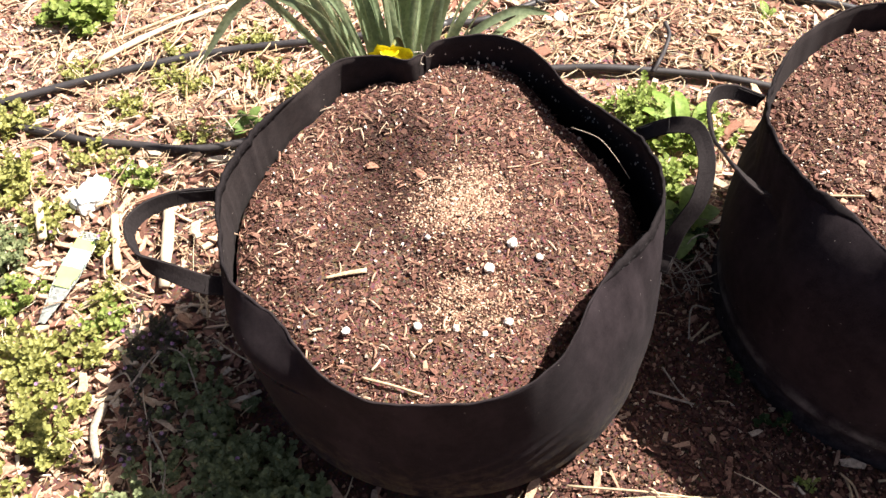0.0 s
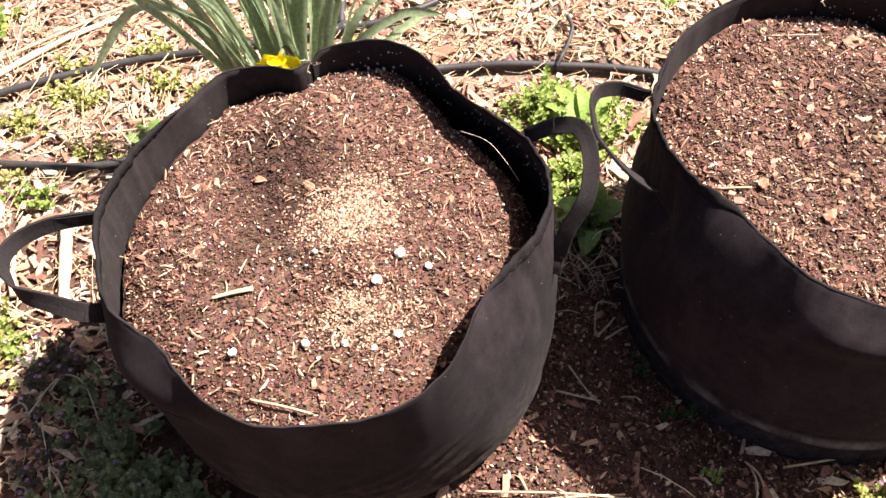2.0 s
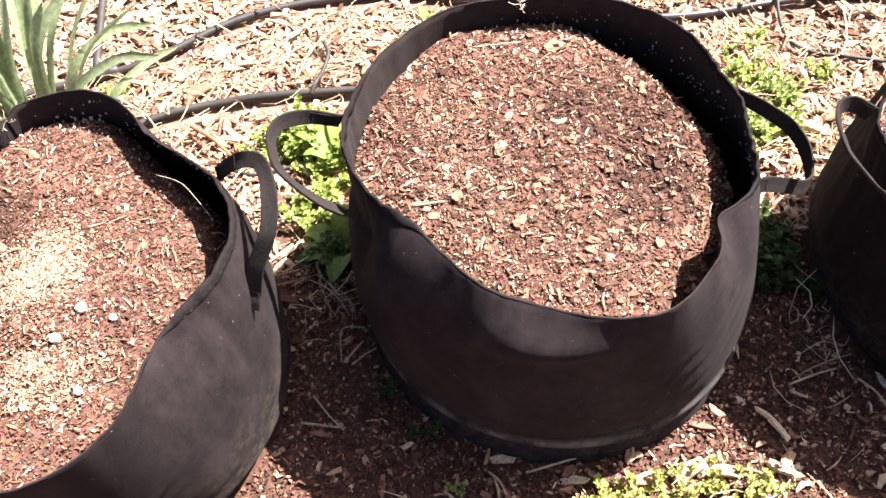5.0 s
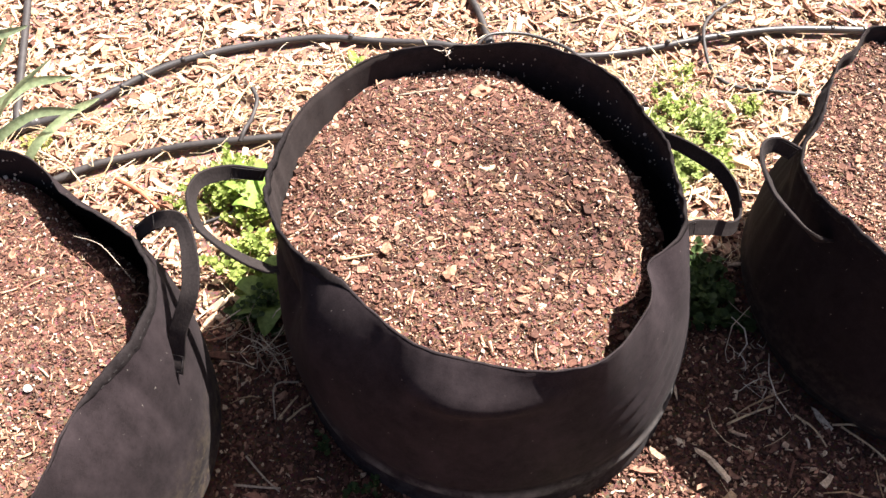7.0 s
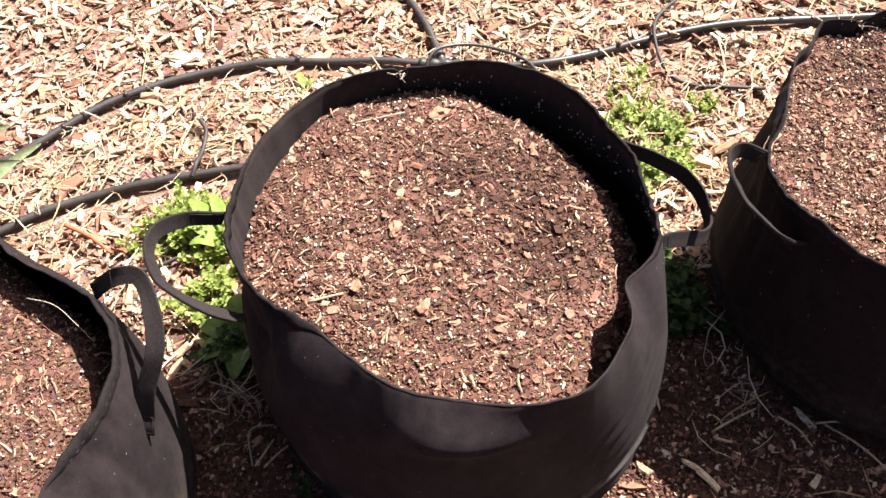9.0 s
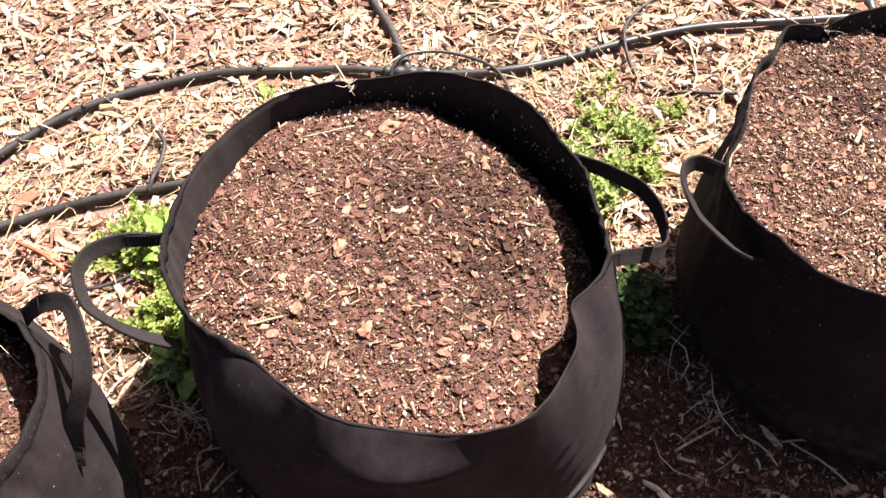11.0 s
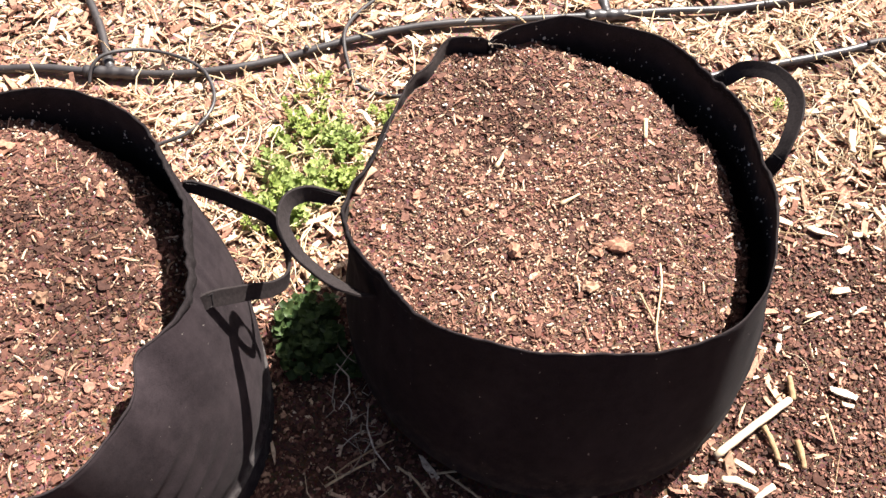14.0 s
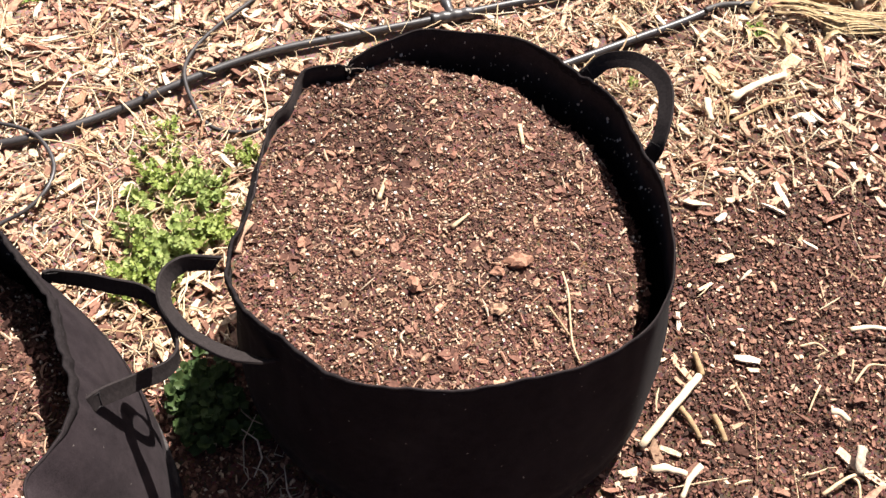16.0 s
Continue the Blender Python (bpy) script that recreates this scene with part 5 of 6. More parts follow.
# ---- plants ----
def leaf_fan(v, f, centre, out, up, size, lobes=5, cup=0.25):
    """Adds a small scalloped round leaf: a fan that rises to its rim."""
    out = out.normalized()
    side = out.cross(up).normalized()
    n = lobes * 2
    base = len(v)
    v.append(centre)
    for i in range(n + 1):
        an = -math.pi * 0.86 + i / n * math.pi * 1.72
        r = size * (1.0 if i % 2 else 0.80)
        p = out * (size * 0.55 + math.cos(an) * r * 0.62) + side * (math.sin(an) * r * 0.62)
        v.append(centre + p + up * (cup * size * (abs(math.sin(an)) + 0.3 * math.cos(an))))
    for i in range(n):
        f.append((base, base + 1 + i, base + 2 + i))


def weed(cx, cy, rx, ry, stems, height, size, material, label, whorl=4, flowers=0, lobes=4, name="weed_clump"):
    """A low weed clump: upright stalks with whorls of small scalloped leaves."""
    rng = random.Random(int((cx * 131 + cy * 977 + rx * 31) * 1000))
    plant = tagged(new(name), label, "weed")
    plant.location = (cx, cy, ground_height(cx, cy))
    v, f, sv, sf, pv, pf = [], [], [], [], [], []
    for k in range(int(stems * 1.3)):
        an, r = rng.random() * 2 * math.pi, math.sqrt(rng.random())
        r *= 0.75 + 0.25 * math.sin(an * 3 + cx * 40) + 0.12 * math.sin(an * 7 + cy * 60)
        x, y = rx * r * math.cos(an), ry * r * math.sin(an)
        z = ground_height(cx + x, cy + y) - ground_height(cx, cy)
        h = height * (0.35 + 0.75 * rng.random()) * (1.15 - 0.6 * r)
        lean = Vector((rng.gauss(0, 0.35) + 0.4 * x / rx, rng.gauss(0, 0.35) + 0.4 * y / ry, 1)).normalized()
        foot = Vector((x, y, z - 0.002))
        tip = foot + lean * h
        q, g = tube_mesh([foot, (foot + tip) / 2 + Vector((rng.gauss(0, 0.003), rng.gauss(0, 0.003), 0)), tip], 0.0011, 5, 0.6)
        o = len(sv)
        sv.extend(map(tuple, q))
        sf.extend(tuple(i + o for i in w) for w in g)
        tiers = 1 + int(h / 0.013)
        for t in range(tiers):
            c = tip - lean * (t * h * 0.8 / tiers)
            turn = rng.random() * 6.28
            for w in range(whorl if t else whorl + 1):
                b = turn + w * 6.28 / whorl + rng.gauss(0, 0.25)
                rise = 0.55 - 0.35 * t + rng.gauss(0, 0.3)
                out = Vector((math.cos(b), math.sin(b), rise)).normalized()
                upw = (Vector((0, 0, 1)) - out * out.z * 0.9 + Vector((rng.gauss(0, 0.2), rng.gauss(0, 0.2), 0))).normalized()
                leaf_fan(v, f, c + out * 0.001, out, upw, size * 0.78 * (0.5 + 0.6 * rng.random()) * (1.0 if t else 0.75), lobes)
        if rng.random() < flowers:
            for w in range(5):
                b = w * 1.26
                out = Vector((math.cos(b), math.sin(b), 0.9)).normalized()
                leaf_fan(pv, pf, tip + Vector((0, 0, 0.002)), out, Vector((0, 0, 1)), 0.0038, 2)
    tagged(from_arrays("stalk_mass", sv, sf, STEM, plant), kind="stuff")
    tagged(from_arrays("foliage", [tuple(q) for q in v], f, material, plant, "", True), kind="stuff")
    if pv:
        tagged(from_arrays("blossom", [tuple(q) for q in pv], pf, PURPLE, plant, "tiny purple flowers", True), kind="stuff")
    return plant


# between the first and second bags
weed(0.285, 1.02, 0.085, 0.07, 60, 0.060, 0.010, LEAF_BRIGHT, "bright yellow-green weed clump between two bags", 4)
weed(0.355, 0.98, 0.07, 0.08, 46, 0.055, 0.010, LEAF_BRIGHT, "bright yellow-green weed clump between two bags", 4)
weed(0.295, 0.87, 0.055, 0.07, 42, 0.055, 0.012, LEAF_BRIGHT, "bright green weed clump between two bags", 3)
weed(0.305, 0.79, 0.045, 0.045, 26, 0.045, 0.014, LEAF_SHADED, "green weed clump, leaf colour darkened for bag shade", 3)
# between the second and third bags
weed(0.985, 0.935, 0.100, 0.085, 34, 0.042, 0.012, LEAF_MID, "green crinkled weed clump between two bags", 4)
weed(0.965, 0.885, 0.05, 0.045, 26, 0.05, 0.013, LEAF_MID, "deep green crinkled weed clump between two bags", 4)
weed(1.055, 0.955, 0.05, 0.055, 30, 0.04, 0.010, LEAF_MID, "pale green weed clump on straw", 4)
weed(1.03, 0.885, 0.04, 0.04, 20, 0.04, 0.010, LEAF_BRIGHT, "yellow-green weed clump on straw", 4)
weed(1.02, 1.01, 0.05, 0.055, 28, 0.045, 0.009, LEAF_BRIGHT, "yellow-green weed clump on straw", 4)
weed(0.91, 0.87, 0.05, 0.06, 24, 0.05, 0.009, LEAF_BRIGHT, "sparse yellow-green weed on straw", 4)
weed(0.905, 0.655, 0.055, 0.075, 56, 0.042, 0.017, LEAF_SHADED, "green weed clump, leaf colour darkened for bag shade", 4)
weed(1.06, 1.085, 0.035, 0.03, 12, 0.03, 0.008, LEAF_BRIGHT, "small yellow-green weed on straw", 4)
weed(1.13, 0.985, 0.03, 0.03, 12, 0.03, 0.008, LEAF_BRIGHT, "small yellow-green weed on straw", 4)
# before the second bag
weed(0.625, 0.347, 0.125, 0.050, 96, 0.040, 0.0085, LEAF_OLIVE, "flowering dead-nettle mat before the bag", 4, 0.07)
weed(0.76, 0.330, 0.05, 0.05, 34, 0.032, 0.008, LEAF_OLIVE, "flowering dead-nettle mat before the bag", 4, 0.12)
# left of the first bag: a mat of dead-nettle, partly in its shadow
for x, y, rx, ry, n, h, m in ((-0.425, 0.61, 0.05, 0.06, 40, 0.045, LEAF_PURPLE), (-0.37, 0.57, 0.06, 0.06, 30, 0.04, LEAF_GREY), (-0.335, 0.50, 0.07, 0.07, 40, 0.045, LEAF_GREY), (-0.30, 0.455, 0.06, 0.05, 60, 0.055, LEAF_GREY), (-0.255, 0.415, 0.09, 0.06, 120, 0.055, LEAF_GREY), (-0.39, 0.40, 0.07, 0.06, 40, 0.045, LEAF_GREY), (-0.42, 0.50, 0.05, 0.06, 24, 0.03, LEAF_PURPLE),
                              (-0.60, 0.60, 0.07, 0.06, 80, 0.04, LEAF_OLIVE), (-0.55, 0.49, 0.07, 0.06, 80, 0.04, LEAF_OLIVE), (-0.52, 0.62, 0.05, 0.05, 36, 0.035, LEAF_OLIVE), (-0.68, 0.76, 0.06, 0.06, 70, 0.05, LEAF_GREY), (-0.50, 0.66, 0.045, 0.035, 30, 0.03, LEAF_BRIGHT),
                              (-0.70, 0.90, 0.06, 0.07, 70, 0.05, LEAF_OLIVE), (-0.74, 1.03, 0.06, 0.06, 60, 0.04, LEAF_OLIVE), (-0.59, 0.96, 0.06, 0.03, 34, 0.03, LEAF_OLIVE), (-0.50, 0.915, 0.05, 0.03, 30, 0.03, LEAF_BRIGHT), (-0.51, 0.70, 0.04, 0.03, 20, 0.03, LEAF_OLIVE),
                              (-0.62, 0.40, 0.08, 0.06, 70, 0.04, LEAF_OLIVE), (-0.50, 0.36, 0.07, 0.05, 50, 0.04, LEAF_OLIVE), (-0.80, 0.80, 0.07, 0.09, 60, 0.045, LEAF_OLIVE), (-0.55, 0.55, 0.06, 0.04, 40, 0.03, LEAF_OLIVE), (-0.64, 0.69, 0.05, 0.04, 36, 0.035, LEAF_BRIGHT), (-0.63, 0.83, 0.04, 0.05, 34, 0.035, LEAF_OLIVE), (-0.53, 0.79, 0.03, 0.03, 12, 0.03, LEAF_OLIVE), (-0.67, 0.52, 0.06, 0.06, 60, 0.04, LEAF_OLIVE)):
    weed(x, y, rx, ry, int(n * (0.85 if m is LEAF_GREY else 0.75)), h, 0.0098, m, "low scalloped dead-nettle mat beside the bag" if m is not LEAF_PURPLE else "purple-tinged dead-nettle clump in bag shadow", 4, 0.6 if m is LEAF_PURPLE else 0.025)
for x, y, rx, ry, n in ((-0.46, 1.12, 0.07, 0.03, 34), (-0.34, 1.135, 0.05, 0.03, 26), (-0.35, 1.22, 0.05, 0.03, 26), (-0.55, 1.06, 0.05, 0.03, 20), (-0.42, 0.995, 0.05, 0.02, 16), (-0.26, 1.10, 0.04, 0.03, 20), (-0.65, 1.14, 0.04, 0.03, 18), (-0.48, 1.19, 0.03, 0.03, 12), (-0.30, 0.94, 0.03, 0.03, 10), (-0.02, 1.19, 0.05, 0.03, 20)):
    weed(x, y, rx, ry, n, 0.03, 0.0085, LEAF_OLIVE, "sparse olive-green weed on wood chips", 4)
weed(-0.665, 1.285, 0.07, 0.045, 40, 0.05, 0.019, LEAF_BRIGHT, "leafy green weed clump on wood chips", 4, 0, 5)
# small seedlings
for x, y, s, m in ((0.353, 0.566, 0.010, LEAF_SHADED), (0.522, 1.244, 0.007, LEAF_BRIGHT), (1.985, 0.76, 0.014, LEAF_BROAD), (1.72, 0.78, 0.007, LEAF_BRIGHT), (0.41, 0.415, 0.007, LEAF_BRIGHT), (0.70, 1.50, 0.010, LEAF_BRIGHT), (1.0, 1.46, 0.01, LEAF_BROAD)):
    weed(x, y, 0.012, 0.012, 5, 0.02, s, m, "tiny green seedling in the mulch", 3, name="seedling")
weed(0.392, 0.497, 0.03, 0.025, 9, 0.022, 0.011, LEAF_SHADED, "small grey-green weed on dark mulch", 3)


def blade(v, f, points, width, keel=0.18, steps=7, point=0.05, face=(0.25, -1.0, 0.35)):
    """Adds a strap-shaped leaf along points, channelled, narrowing to its tip."""
    p = glide(points, steps)
    tan = np.gradient(p, axis=0)
    tan /= np.linalg.norm(tan, axis=1)[:, None]
    ref = np.array(face)
    side = np.cross(tan, ref)
    side /= np.linalg.norm(side, axis=1)[:, None]
    flat = np.cross(side, tan)
    n = len(p)
    u = np.linspace(0, 1, n)
    w = width / 2 * np.minimum(1, 0.7 + u) * np.clip((1 - u) / 0.16, point, 1) ** 0.6
    base = len(v)
    for i in range(n):
        for s, d in ((-1, 0.0), (-0.5, -keel * 0.75), (0, -keel), (0.5, -keel * 0.75), (1, 0.0)):
            v.append(tuple(p[i] + side[i] * w[i] * s + flat[i] * w[i] * d))
    for i in range(n - 1):
        for j in range(4):
            o = base + i * 5 + j
            f.append((o, o + 1, o + 6, o + 5))


def daffodils():
    """A clump of daffodil leaves behind the first bag, with one flower bent over its rim."""
    rng = random.Random(5)
    clump = tagged(new("daffodil_clump"), "clump of grey-green daffodil leaves behind the bag", "daffodil")
    clump.location = (-0.105, 0.99, ground_height(-0.105, 0.99))
    for k in range(46):
        fan = rng.uniform(-1, 0.5)
        x, y = 0.02 + 0.03 * fan + rng.gauss(0, 0.008), rng.gauss(0.01, 0.02)
        h = rng.uniform(0.33, 0.47) * (1 - 0.15 * abs(fan))
        lean_x = 0.16 * fan + rng.gauss(0, 0.07)
        lean_y = rng.uniform(-0.01, 0.14)
        droop = rng.uniform(0, 0.05)
        pts = [(x, y, -0.005), (x + lean_x * 0.25, y + lean_y * 0.2, h * 0.38), (x + lean_x * 0.6, y + lean_y * 0.55, h * 0.75), (x + lean_x * 1.05, y + lean_y * 1.05, h - droop)]
        v, f = [], []
        blade(v, f, pts, rng.uniform(0.0085, 0.0130), 0.35, face=(rng.gauss(0.1, 0.8), -1.0, 0.35))
        from_arrays("leaf", v, f, DAFFODIL, clump, "", True)
    # outer leaves that have flopped outward
    for pts in ([(-0.03, 0.0, 0), (-0.09, 0.03, 0.20), (-0.19, 0.06, 0.24), (-0.28, 0.02, 0.15)], [(0.03, 0, 0), (0.07, 0.02, 0.24), (0.13, 0.06, 0.32), (0.20, 0.08, 0.33)], [(0.04, 0, 0), (0.10, 0.03, 0.20), (0.16, 0.07, 0.24), (0.22, 0.10, 0.22)], [(0.05, 0.02, 0), (0.13, 0.05, 0.13), (0.19, 0.10, 0.15), (0.23, 0.16, 0.12)], [(0.02, -0.02, 0), (0.09, -0.03, 0.20), (0.17, 0.0, 0.25), (0.23, 0.02, 0.23)]):
        v, f = [], []
        blade(v, f, pts, 0.013)
        from_arrays("leaf", v, f, DAFFODIL, clump, "", True)
    head = Vector((0.012, -0.090, 0.266))
    v, f = [], []
    blade(v, f, [(0.02, 0, 0), (0.025, -0.02, 0.17), (0.022, -0.06, 0.262), tuple(head)], 0.006, 0.6)
    stalk = from_arrays("flower_stalk", v, f, STEM, clump, "green flower stalk", True)
    for k in range(6):
        an = k * math.pi / 3 + 0.2
        v, f = [], []
        out = Vector((math.cos(an), 0.35 * math.sin(an), 0.25 * math.sin(an) - 0.1))
        pts = [head + out * r + Vector((0, -0.12 * r, 0.004 - 0.006 * math.sin(r * 60))) for r in (0.0, 0.010, 0.021, 0.031)]
        blade(v, f, [tuple(q) for q in pts], 0.018, 0.2, 4)
        from_arrays("petal", v, f, PETAL, clump, "yellow petal", True)
    rows = [[head + Vector((r * math.cos(i * math.pi / 8), 0.7 * r * math.sin(i * math.pi / 8) - h * 0.6, h)) for i in range(16)] for r, h in ((0.006, -0.002), (0.008, 0.001), (0.010, 0.003), (0.0125, 0.004))]
    from_arrays("trumpet", [tuple(q) for row in rows for q in row], loop_faces(4, 16), PETAL, clump, "yellow frilled trumpet", True)
    return clump


daffodils()


def dock(cx, cy, leaves, material, label, name="broadleaf_weed"):
    """A rosette of broad lance-shaped leaves; leaves: (azimuth, length, width, rise)."""
    plant = tagged(new(name), label, "weed")
    plant.location = (cx, cy, ground_height(cx, cy))
    for az, length, width, rise in leaves:
        d = np.array((math.cos(radians(az)), math.sin(radians(az)), 0))
        side = np.array((-d[1], d[0], 0))
        v, f = [], []
        n = 12
        for i in range(n + 1):
            u = i / n
            c = d * length * u + np.array((0, 0, 0.004 + rise * math.sin(u * 2.2)))
            w = width / 2 * (0.12 + math.sin(math.pi * min(1, u ** 0.85)) ** 0.8) * (1 if i < n else 0.1)
            for s, lift in ((-1, 0.10), (-0.5, 0.05), (0, -0.06), (0.5, 0.05), (1, 0.10)):
                ripple = 0.05 * math.sin(u * 17 + s * 2) * abs(s)
                v.append(tuple(c + side * w * s + np.array((0, 0, w * (lift + ripple)))))
        for i in range(n):
            for j in range(4):
                o = i * 5 + j
                f.append((o, o + 1, o + 6, o + 5))
        from_arrays("leaf", v, f, material, plant, "", True)
    return plant


dock(0.345, 0.955, [(115, 0.105, 0.024, 0.04), (140, 0.09, 0.018, 0.04), (95, 0.09, 0.020, 0.045), (60, 0.08, 0.018, 0.04), (170, 0.06, 0.018, 0.04)], LEAF_BROAD, "bright green broad-leaved dock between two bags")
dock(0.325, 0.80, [(200, 0.07, 0.03, 0.03), (150, 0.06, 0.03, 0.03), (250, 0.07, 0.03, 0.025), (20, 0.05, 0.026, 0.03), (80, 0.06, 0.03, 0.04)], LEAF_DOCK, "deep green broad-leaved weed between two bags")
dock(-0.345, 1.015, [(175, 0.036, 0.018, 0.012), (120, 0.034, 0.015, 0.014), (60, 0.040, 0.016, 0.018), (230, 0.028, 0.014, 0.008), (20, 0.03, 0.013, 0.012)], LEAF_DOCK, "small green broad-leaved weed beside hose")
dock(0.530, 1.252, [(100, 0.034, 0.013, 0.012), (30, 0.022, 0.010, 0.01)], LEAF_BROAD, "small bright broad-leaved weed on mulch")

# dry litter past the hose end: a lath with a peg, a torn tan sheath and curled leaves
lath = tagged(new("wood_lath"), "weathered brown wooden lath with a peg on straw", "lath")
lath.location = (2.155, 0.752, ground_height(2.155, 0.752))
lath.rotation_euler = (0, 0, radians(-32))
bm = bmesh.new()
bmesh.ops.create_cube(bm, size=1, matrix=Matrix.LocRotScale((0, 0, 0.012), None, (0.19, 0.016, 0.022)))
bmesh.ops.bevel(bm, geom=bm.edges[:], offset=0.002, segments=2, affect="EDGES")
part("board", bm, TWIG, lath)
bm = bmesh.new()
bmesh.ops.create_cube(bm, size=1, matrix=Matrix.LocRotScale((0.055, -0.016, 0.014), None, (0.014, 0.014, 0.034)))
bmesh.ops.bevel(bm, geom=bm.edges[:], offset=0.002, segments=2, affect="EDGES")
part("peg", bm, PALE_WOOD, lath, "pale wooden peg")


def torn_sheath(points, width, seed):
    """A long dry sheath: fibres side by side, torn apart towards the end."""
    sheath = tagged(new("dry_sheath"), "torn fibrous tan leaf sheath on straw", "dry leaf")
    rng = random.Random(seed)
    for k in range(30):
        v, f = [], []
        off = (rng.random() - 0.5) * width
        fray = rng.gauss(0, 0.010)
        first = rng.choice((0, 0, 0, 1))
        last = len(points) - rng.choice((0, 0, 1))
        q = [(x + off * 0.5 + fray * i / 5 + rng.gauss(0, 0.0012), y + off * 0.85 + fray * i / 5, ground_height(x, y) + z + rng.gauss(0, 0.003) - abs(off) * 0.3) for i, (x, y, z) in enumerate(points[first:last])]
        blade(v, f, q, rng.uniform(0.0018, 0.0045), 0.4, 5, 0.3, (0.2, -0.4, 1.0))
        from_arrays("fibre_strand", v, f, CARD, sheath, "", True)
    return sheath


torn_sheath([(2.045, 0.785, 0.028), (2.075, 0.752, 0.034), (2.11, 0.715, 0.030), (2.16, 0.678, 0.020), (2.23, 0.635, 0.012)], 0.040, 4)
torn_sheath([(2.09, 0.70, 0.014), (2.14, 0.668, 0.018), (2.19, 0.635, 0.014), (2.24, 0.60, 0.01)], 0.026, 9)
rng = random.Random(8)
for k in range(14):
    x, y = 2.06 + rng.uniform(-0.10, 0.2), 0.73 + rng.uniform(-0.13, 0.08)
    an = rng.gauss(-0.5, 0.7)
    d = Vector((math.cos(an), math.sin(an), 0))
    n = rng.uniform(0.014, 0.034)
    v, f = [], []
    z = ground_height(x, y) + 0.006
    blade(v, f, [(x - d.x * n, y - d.y * n, z + 0.004), (x - d.x * n * 0.3, y - d.y * n * 0.3, z + 0.010 + rng.random() * 0.008), (x + d.x * n * 0.4, y + d.y * n * 0.4, z + 0.012), (x + d.x * n, y + d.y * n, z + 0.004)], rng.uniform(0.006, 0.013), 0.4, 5, 0.05, (0.2, -0.3, 1.0))
    tagged(from_arrays("dry_leaf", v, f, CARD, None, "", True), "curled tan dry leaf on the straw", "leaf", "dry leaves")


# ---- chips that lie on top, one by one ----
def chip_mesh(name, length, width, thick, material, seed):
    rng = random.Random(seed)
    n = 6
    low, high = [], []
    for i in range(n):
        x, y = ((-0.95, -0.7), (-0.1, -0.95), (0.95, -0.75), (0.85, 0.7), (0.15, 0.95), (-0.9, 0.75))[i]
        x, y = length / 2 * (x + rng.uniform(-0.2, 0.2)), width / 2 * (y + rng.uniform(-0.35, 0.35) + 0.3 * x * x * (seed % 3 - 1))
        low.append((x, y, -thick / 2))
        high.append((x * rng.uniform(0.6, 0.95), y * rng.uniform(0.5, 0.95), thick / 2 * (0.3 + 1.5 * rng.random())))
    me = bpy.data.meshes.new(name)
    me.from_pydata(low + high, [], [(i, (i + 1) % n, n + (i + 1) % n, n + i) for i in range(n)] + [tuple(range(n, 2 * n)), tuple(range(n - 1, -1, -1))])
    me.materials.append(material)
    return me


def single_material(name, stops):
    """One colour for each object, with grain."""
    m, nt, bsdf = mat_base(name, 0.85)
    info = nt.nodes.new("ShaderNodeObjectInfo")
    col = ramp(nt, info.outputs["Random"], stops, constant=True)
    n = tex(nt, 300.0, 4.0, 0.7)
    nt.links.new(mix(nt, 1.0, col, ramp(nt, n.outputs["Fac"], [(0.3, (0.6, 0.55, 0.52)), (0.7, (1.15, 1.12, 1.1))]), "MULTIPLY"), bsdf.inputs["Base Color"])
    bump(nt, bsdf, n.outputs["Fac"], 0.001, 0.6)
    return m


def lay(name, meshes, parent, places, tilt):
    for x, y, z in places:
        ob = new(name, meshes[int(RNG.integers(len(meshes)))])
        ob.parent = parent
        ob.matrix_basis = Matrix.LocRotScale((x, y, z), Euler((RNG.normal(0, tilt), RNG.normal(0, tilt), RNG.random() * 6.28)), Vector((1, 1, 1)) * RNG.uniform(0.7, 1.2))


CHIP = single_material("single_bark_chip", [(0.0, (0.11, 0.05, 0.037)), (0.2, (0.24, 0.115, 0.08)), (0.45, (0.34, 0.18, 0.125)), (0.7, (0.42, 0.26, 0.18)), (0.88, (0.56, 0.42, 0.29))])
WOOD = single_material("single_wood_chip", [(0.0, (0.26, 0.125, 0.085)), (0.25, (0.42, 0.25, 0.16)), (0.5, (0.56, 0.39, 0.25)), (0.75, (0.60, 0.45, 0.30)), (0.92, (0.67, 0.55, 0.41))])
bark_shapes = [chip_mesh("bark_chip", 0.008 + 0.001 * i, (0.008 + 0.001 * i) * (0.26 + 0.09 * (i % 4)), 0.002 + 0.0004 * (i % 3), CHIP, i) for i in range(8)]
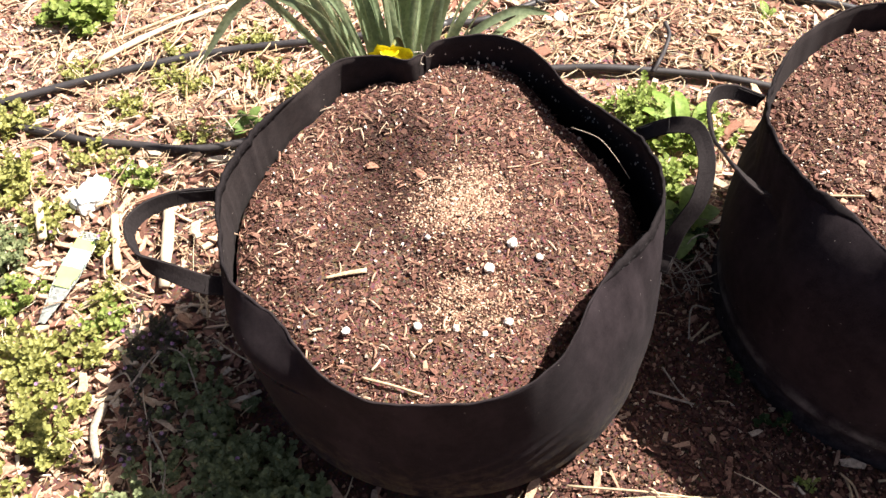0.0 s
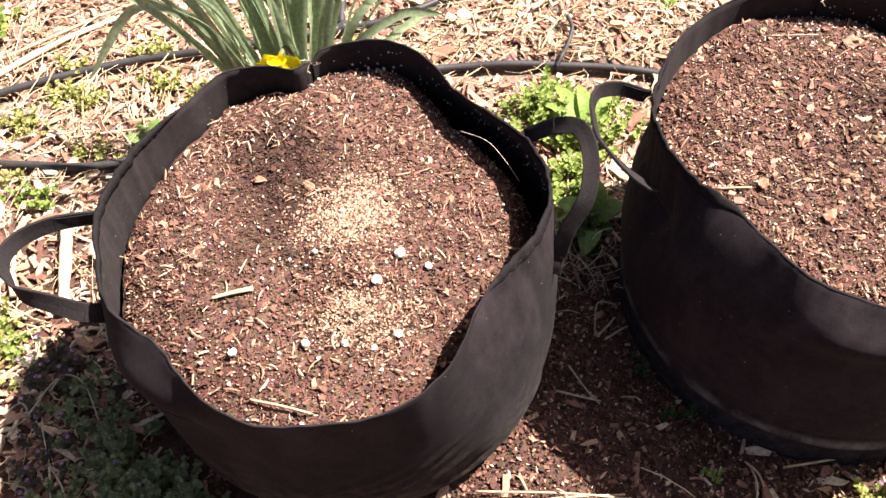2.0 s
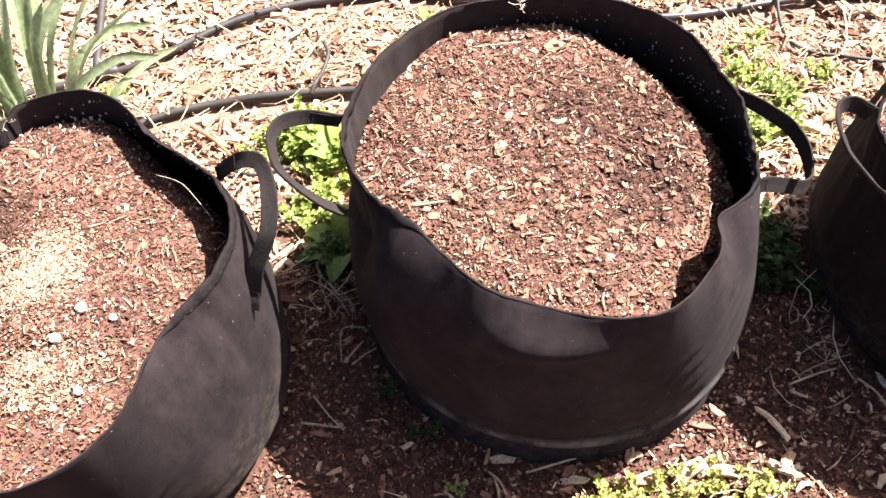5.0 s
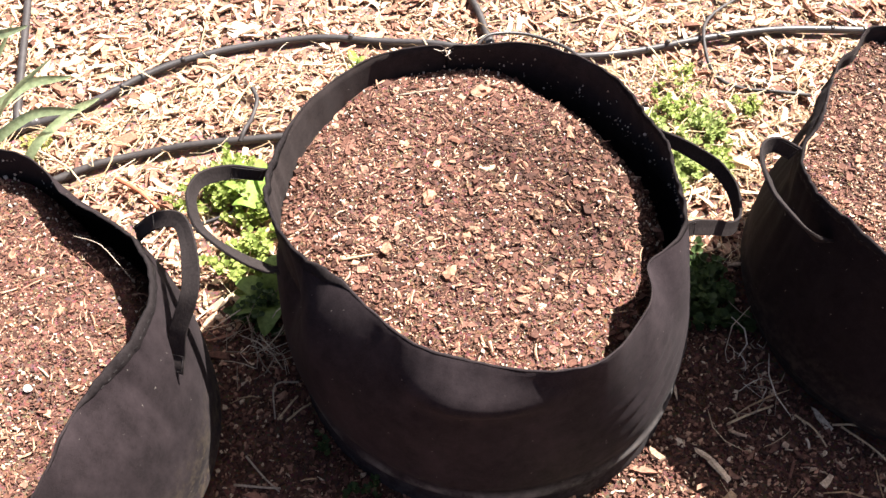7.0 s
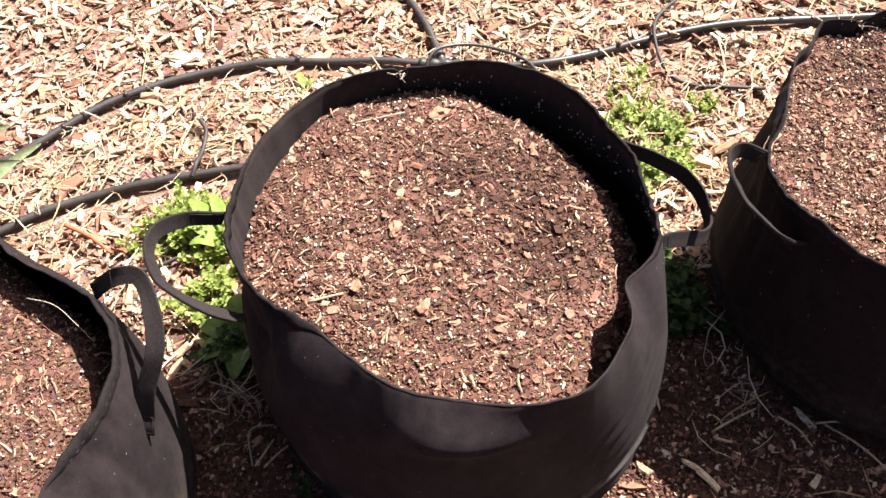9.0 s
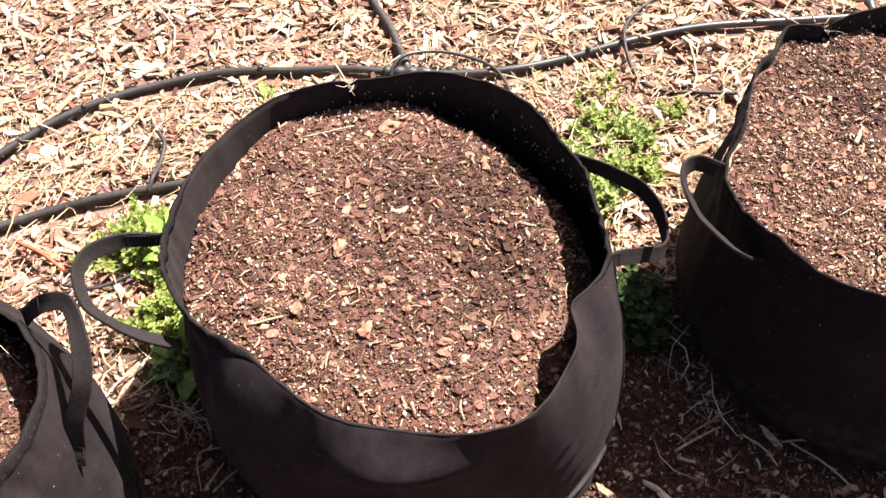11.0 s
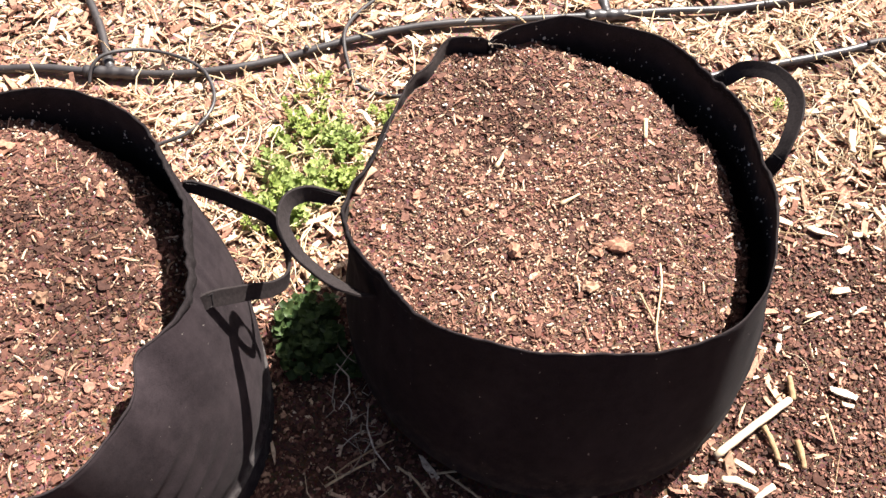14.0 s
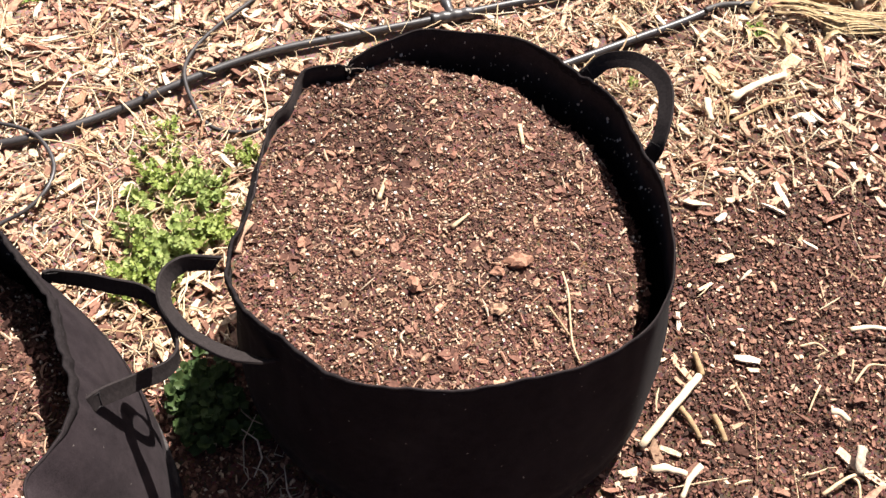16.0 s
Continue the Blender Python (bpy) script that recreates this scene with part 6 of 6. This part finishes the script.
for key, heap in (("first", soil_1), ("second", soil_2), ("third", soil_3)):
    b = BAGS[key]
    n = 34 if key == "first" else 95
    an = RNG.random(n) * 2 * np.pi
    r = 0.20 * np.sqrt((0.3 if key == "first" else 0.0) + (0.7 if key == "first" else 0.95) * RNG.random(n))
    lay("bark_chip", bark_shapes, heap, [(x, y, soil_height(key, x, y) + 0.002) for x, y in zip(b["mid"][0] + r * np.cos(an), b["mid"][1] + r * np.sin(an))], 0.25)
wood_shapes = [chip_mesh("wood_chip", 0.024 + 0.004 * i, (0.024 + 0.004 * i) * (0.16 + 0.08 * (i % 4)), 0.003 + 0.0006 * (i % 3), WOOD, 40 + i) for i in range(8)]
lay("wood_chip", wood_shapes, ground, clear_of_hoses(ground_places(280, -0.7, 2.1, 0.62, 1.5, lambda x, y: np.clip(1.1 - darkness(x, y), 0.15, 1), 0.006)) + np.array((0, 0, 0.010)), 0.2)


# chunky chips in the sunny gap before the second bag
wedge = ground_places(46, 0.60, 0.84, 0.28, 0.47, lambda x, y: np.clip((x - 0.5) * 2 - np.abs(y - 0.62 + 0.35 * x) * 4, 0, 1), 0.006)
lay("wood_chip", wood_shapes, ground, wedge + np.array((0, 0, 0.008)), 0.25)


def straw_mesh(length, bend, radius, material):
    """One bent straw, flattened, lying along x."""
    v, f = tube_mesh([(-length / 2, 0, 0), (-length / 6, bend, 0.001), (length / 5, bend * 1.2, 0.002), (length / 2, -bend * 0.4, 0)], radius, 5, 0.7)
    v[:, 2] *= 0.7
    me = bpy.data.meshes.new("straw_stalk")
    me.from_pydata([tuple(q) for q in v], [], f)
    me.materials.append(material)
    return me


STALK = single_material("single_straw", [(0.0, (0.42, 0.30, 0.17)), (0.3, (0.54, 0.41, 0.25)), (0.6, (0.63, 0.51, 0.34)), (0.85, (0.68, 0.59, 0.44))])
straw_shapes = [straw_mesh(0.045 + 0.011 * i, 0.002 + 0.0025 * (i % 4), 0.0011 + 0.0002 * (i % 3), STALK) for i in range(8)]
lay("straw_stalk", straw_shapes, ground, clear_of_hoses(ground_places(240, -0.85, 2.25, 0.70, 1.6, straw_keep, 0.006), 0.0, 0.3) + np.array((0, 0, 0.016)), 0.06)
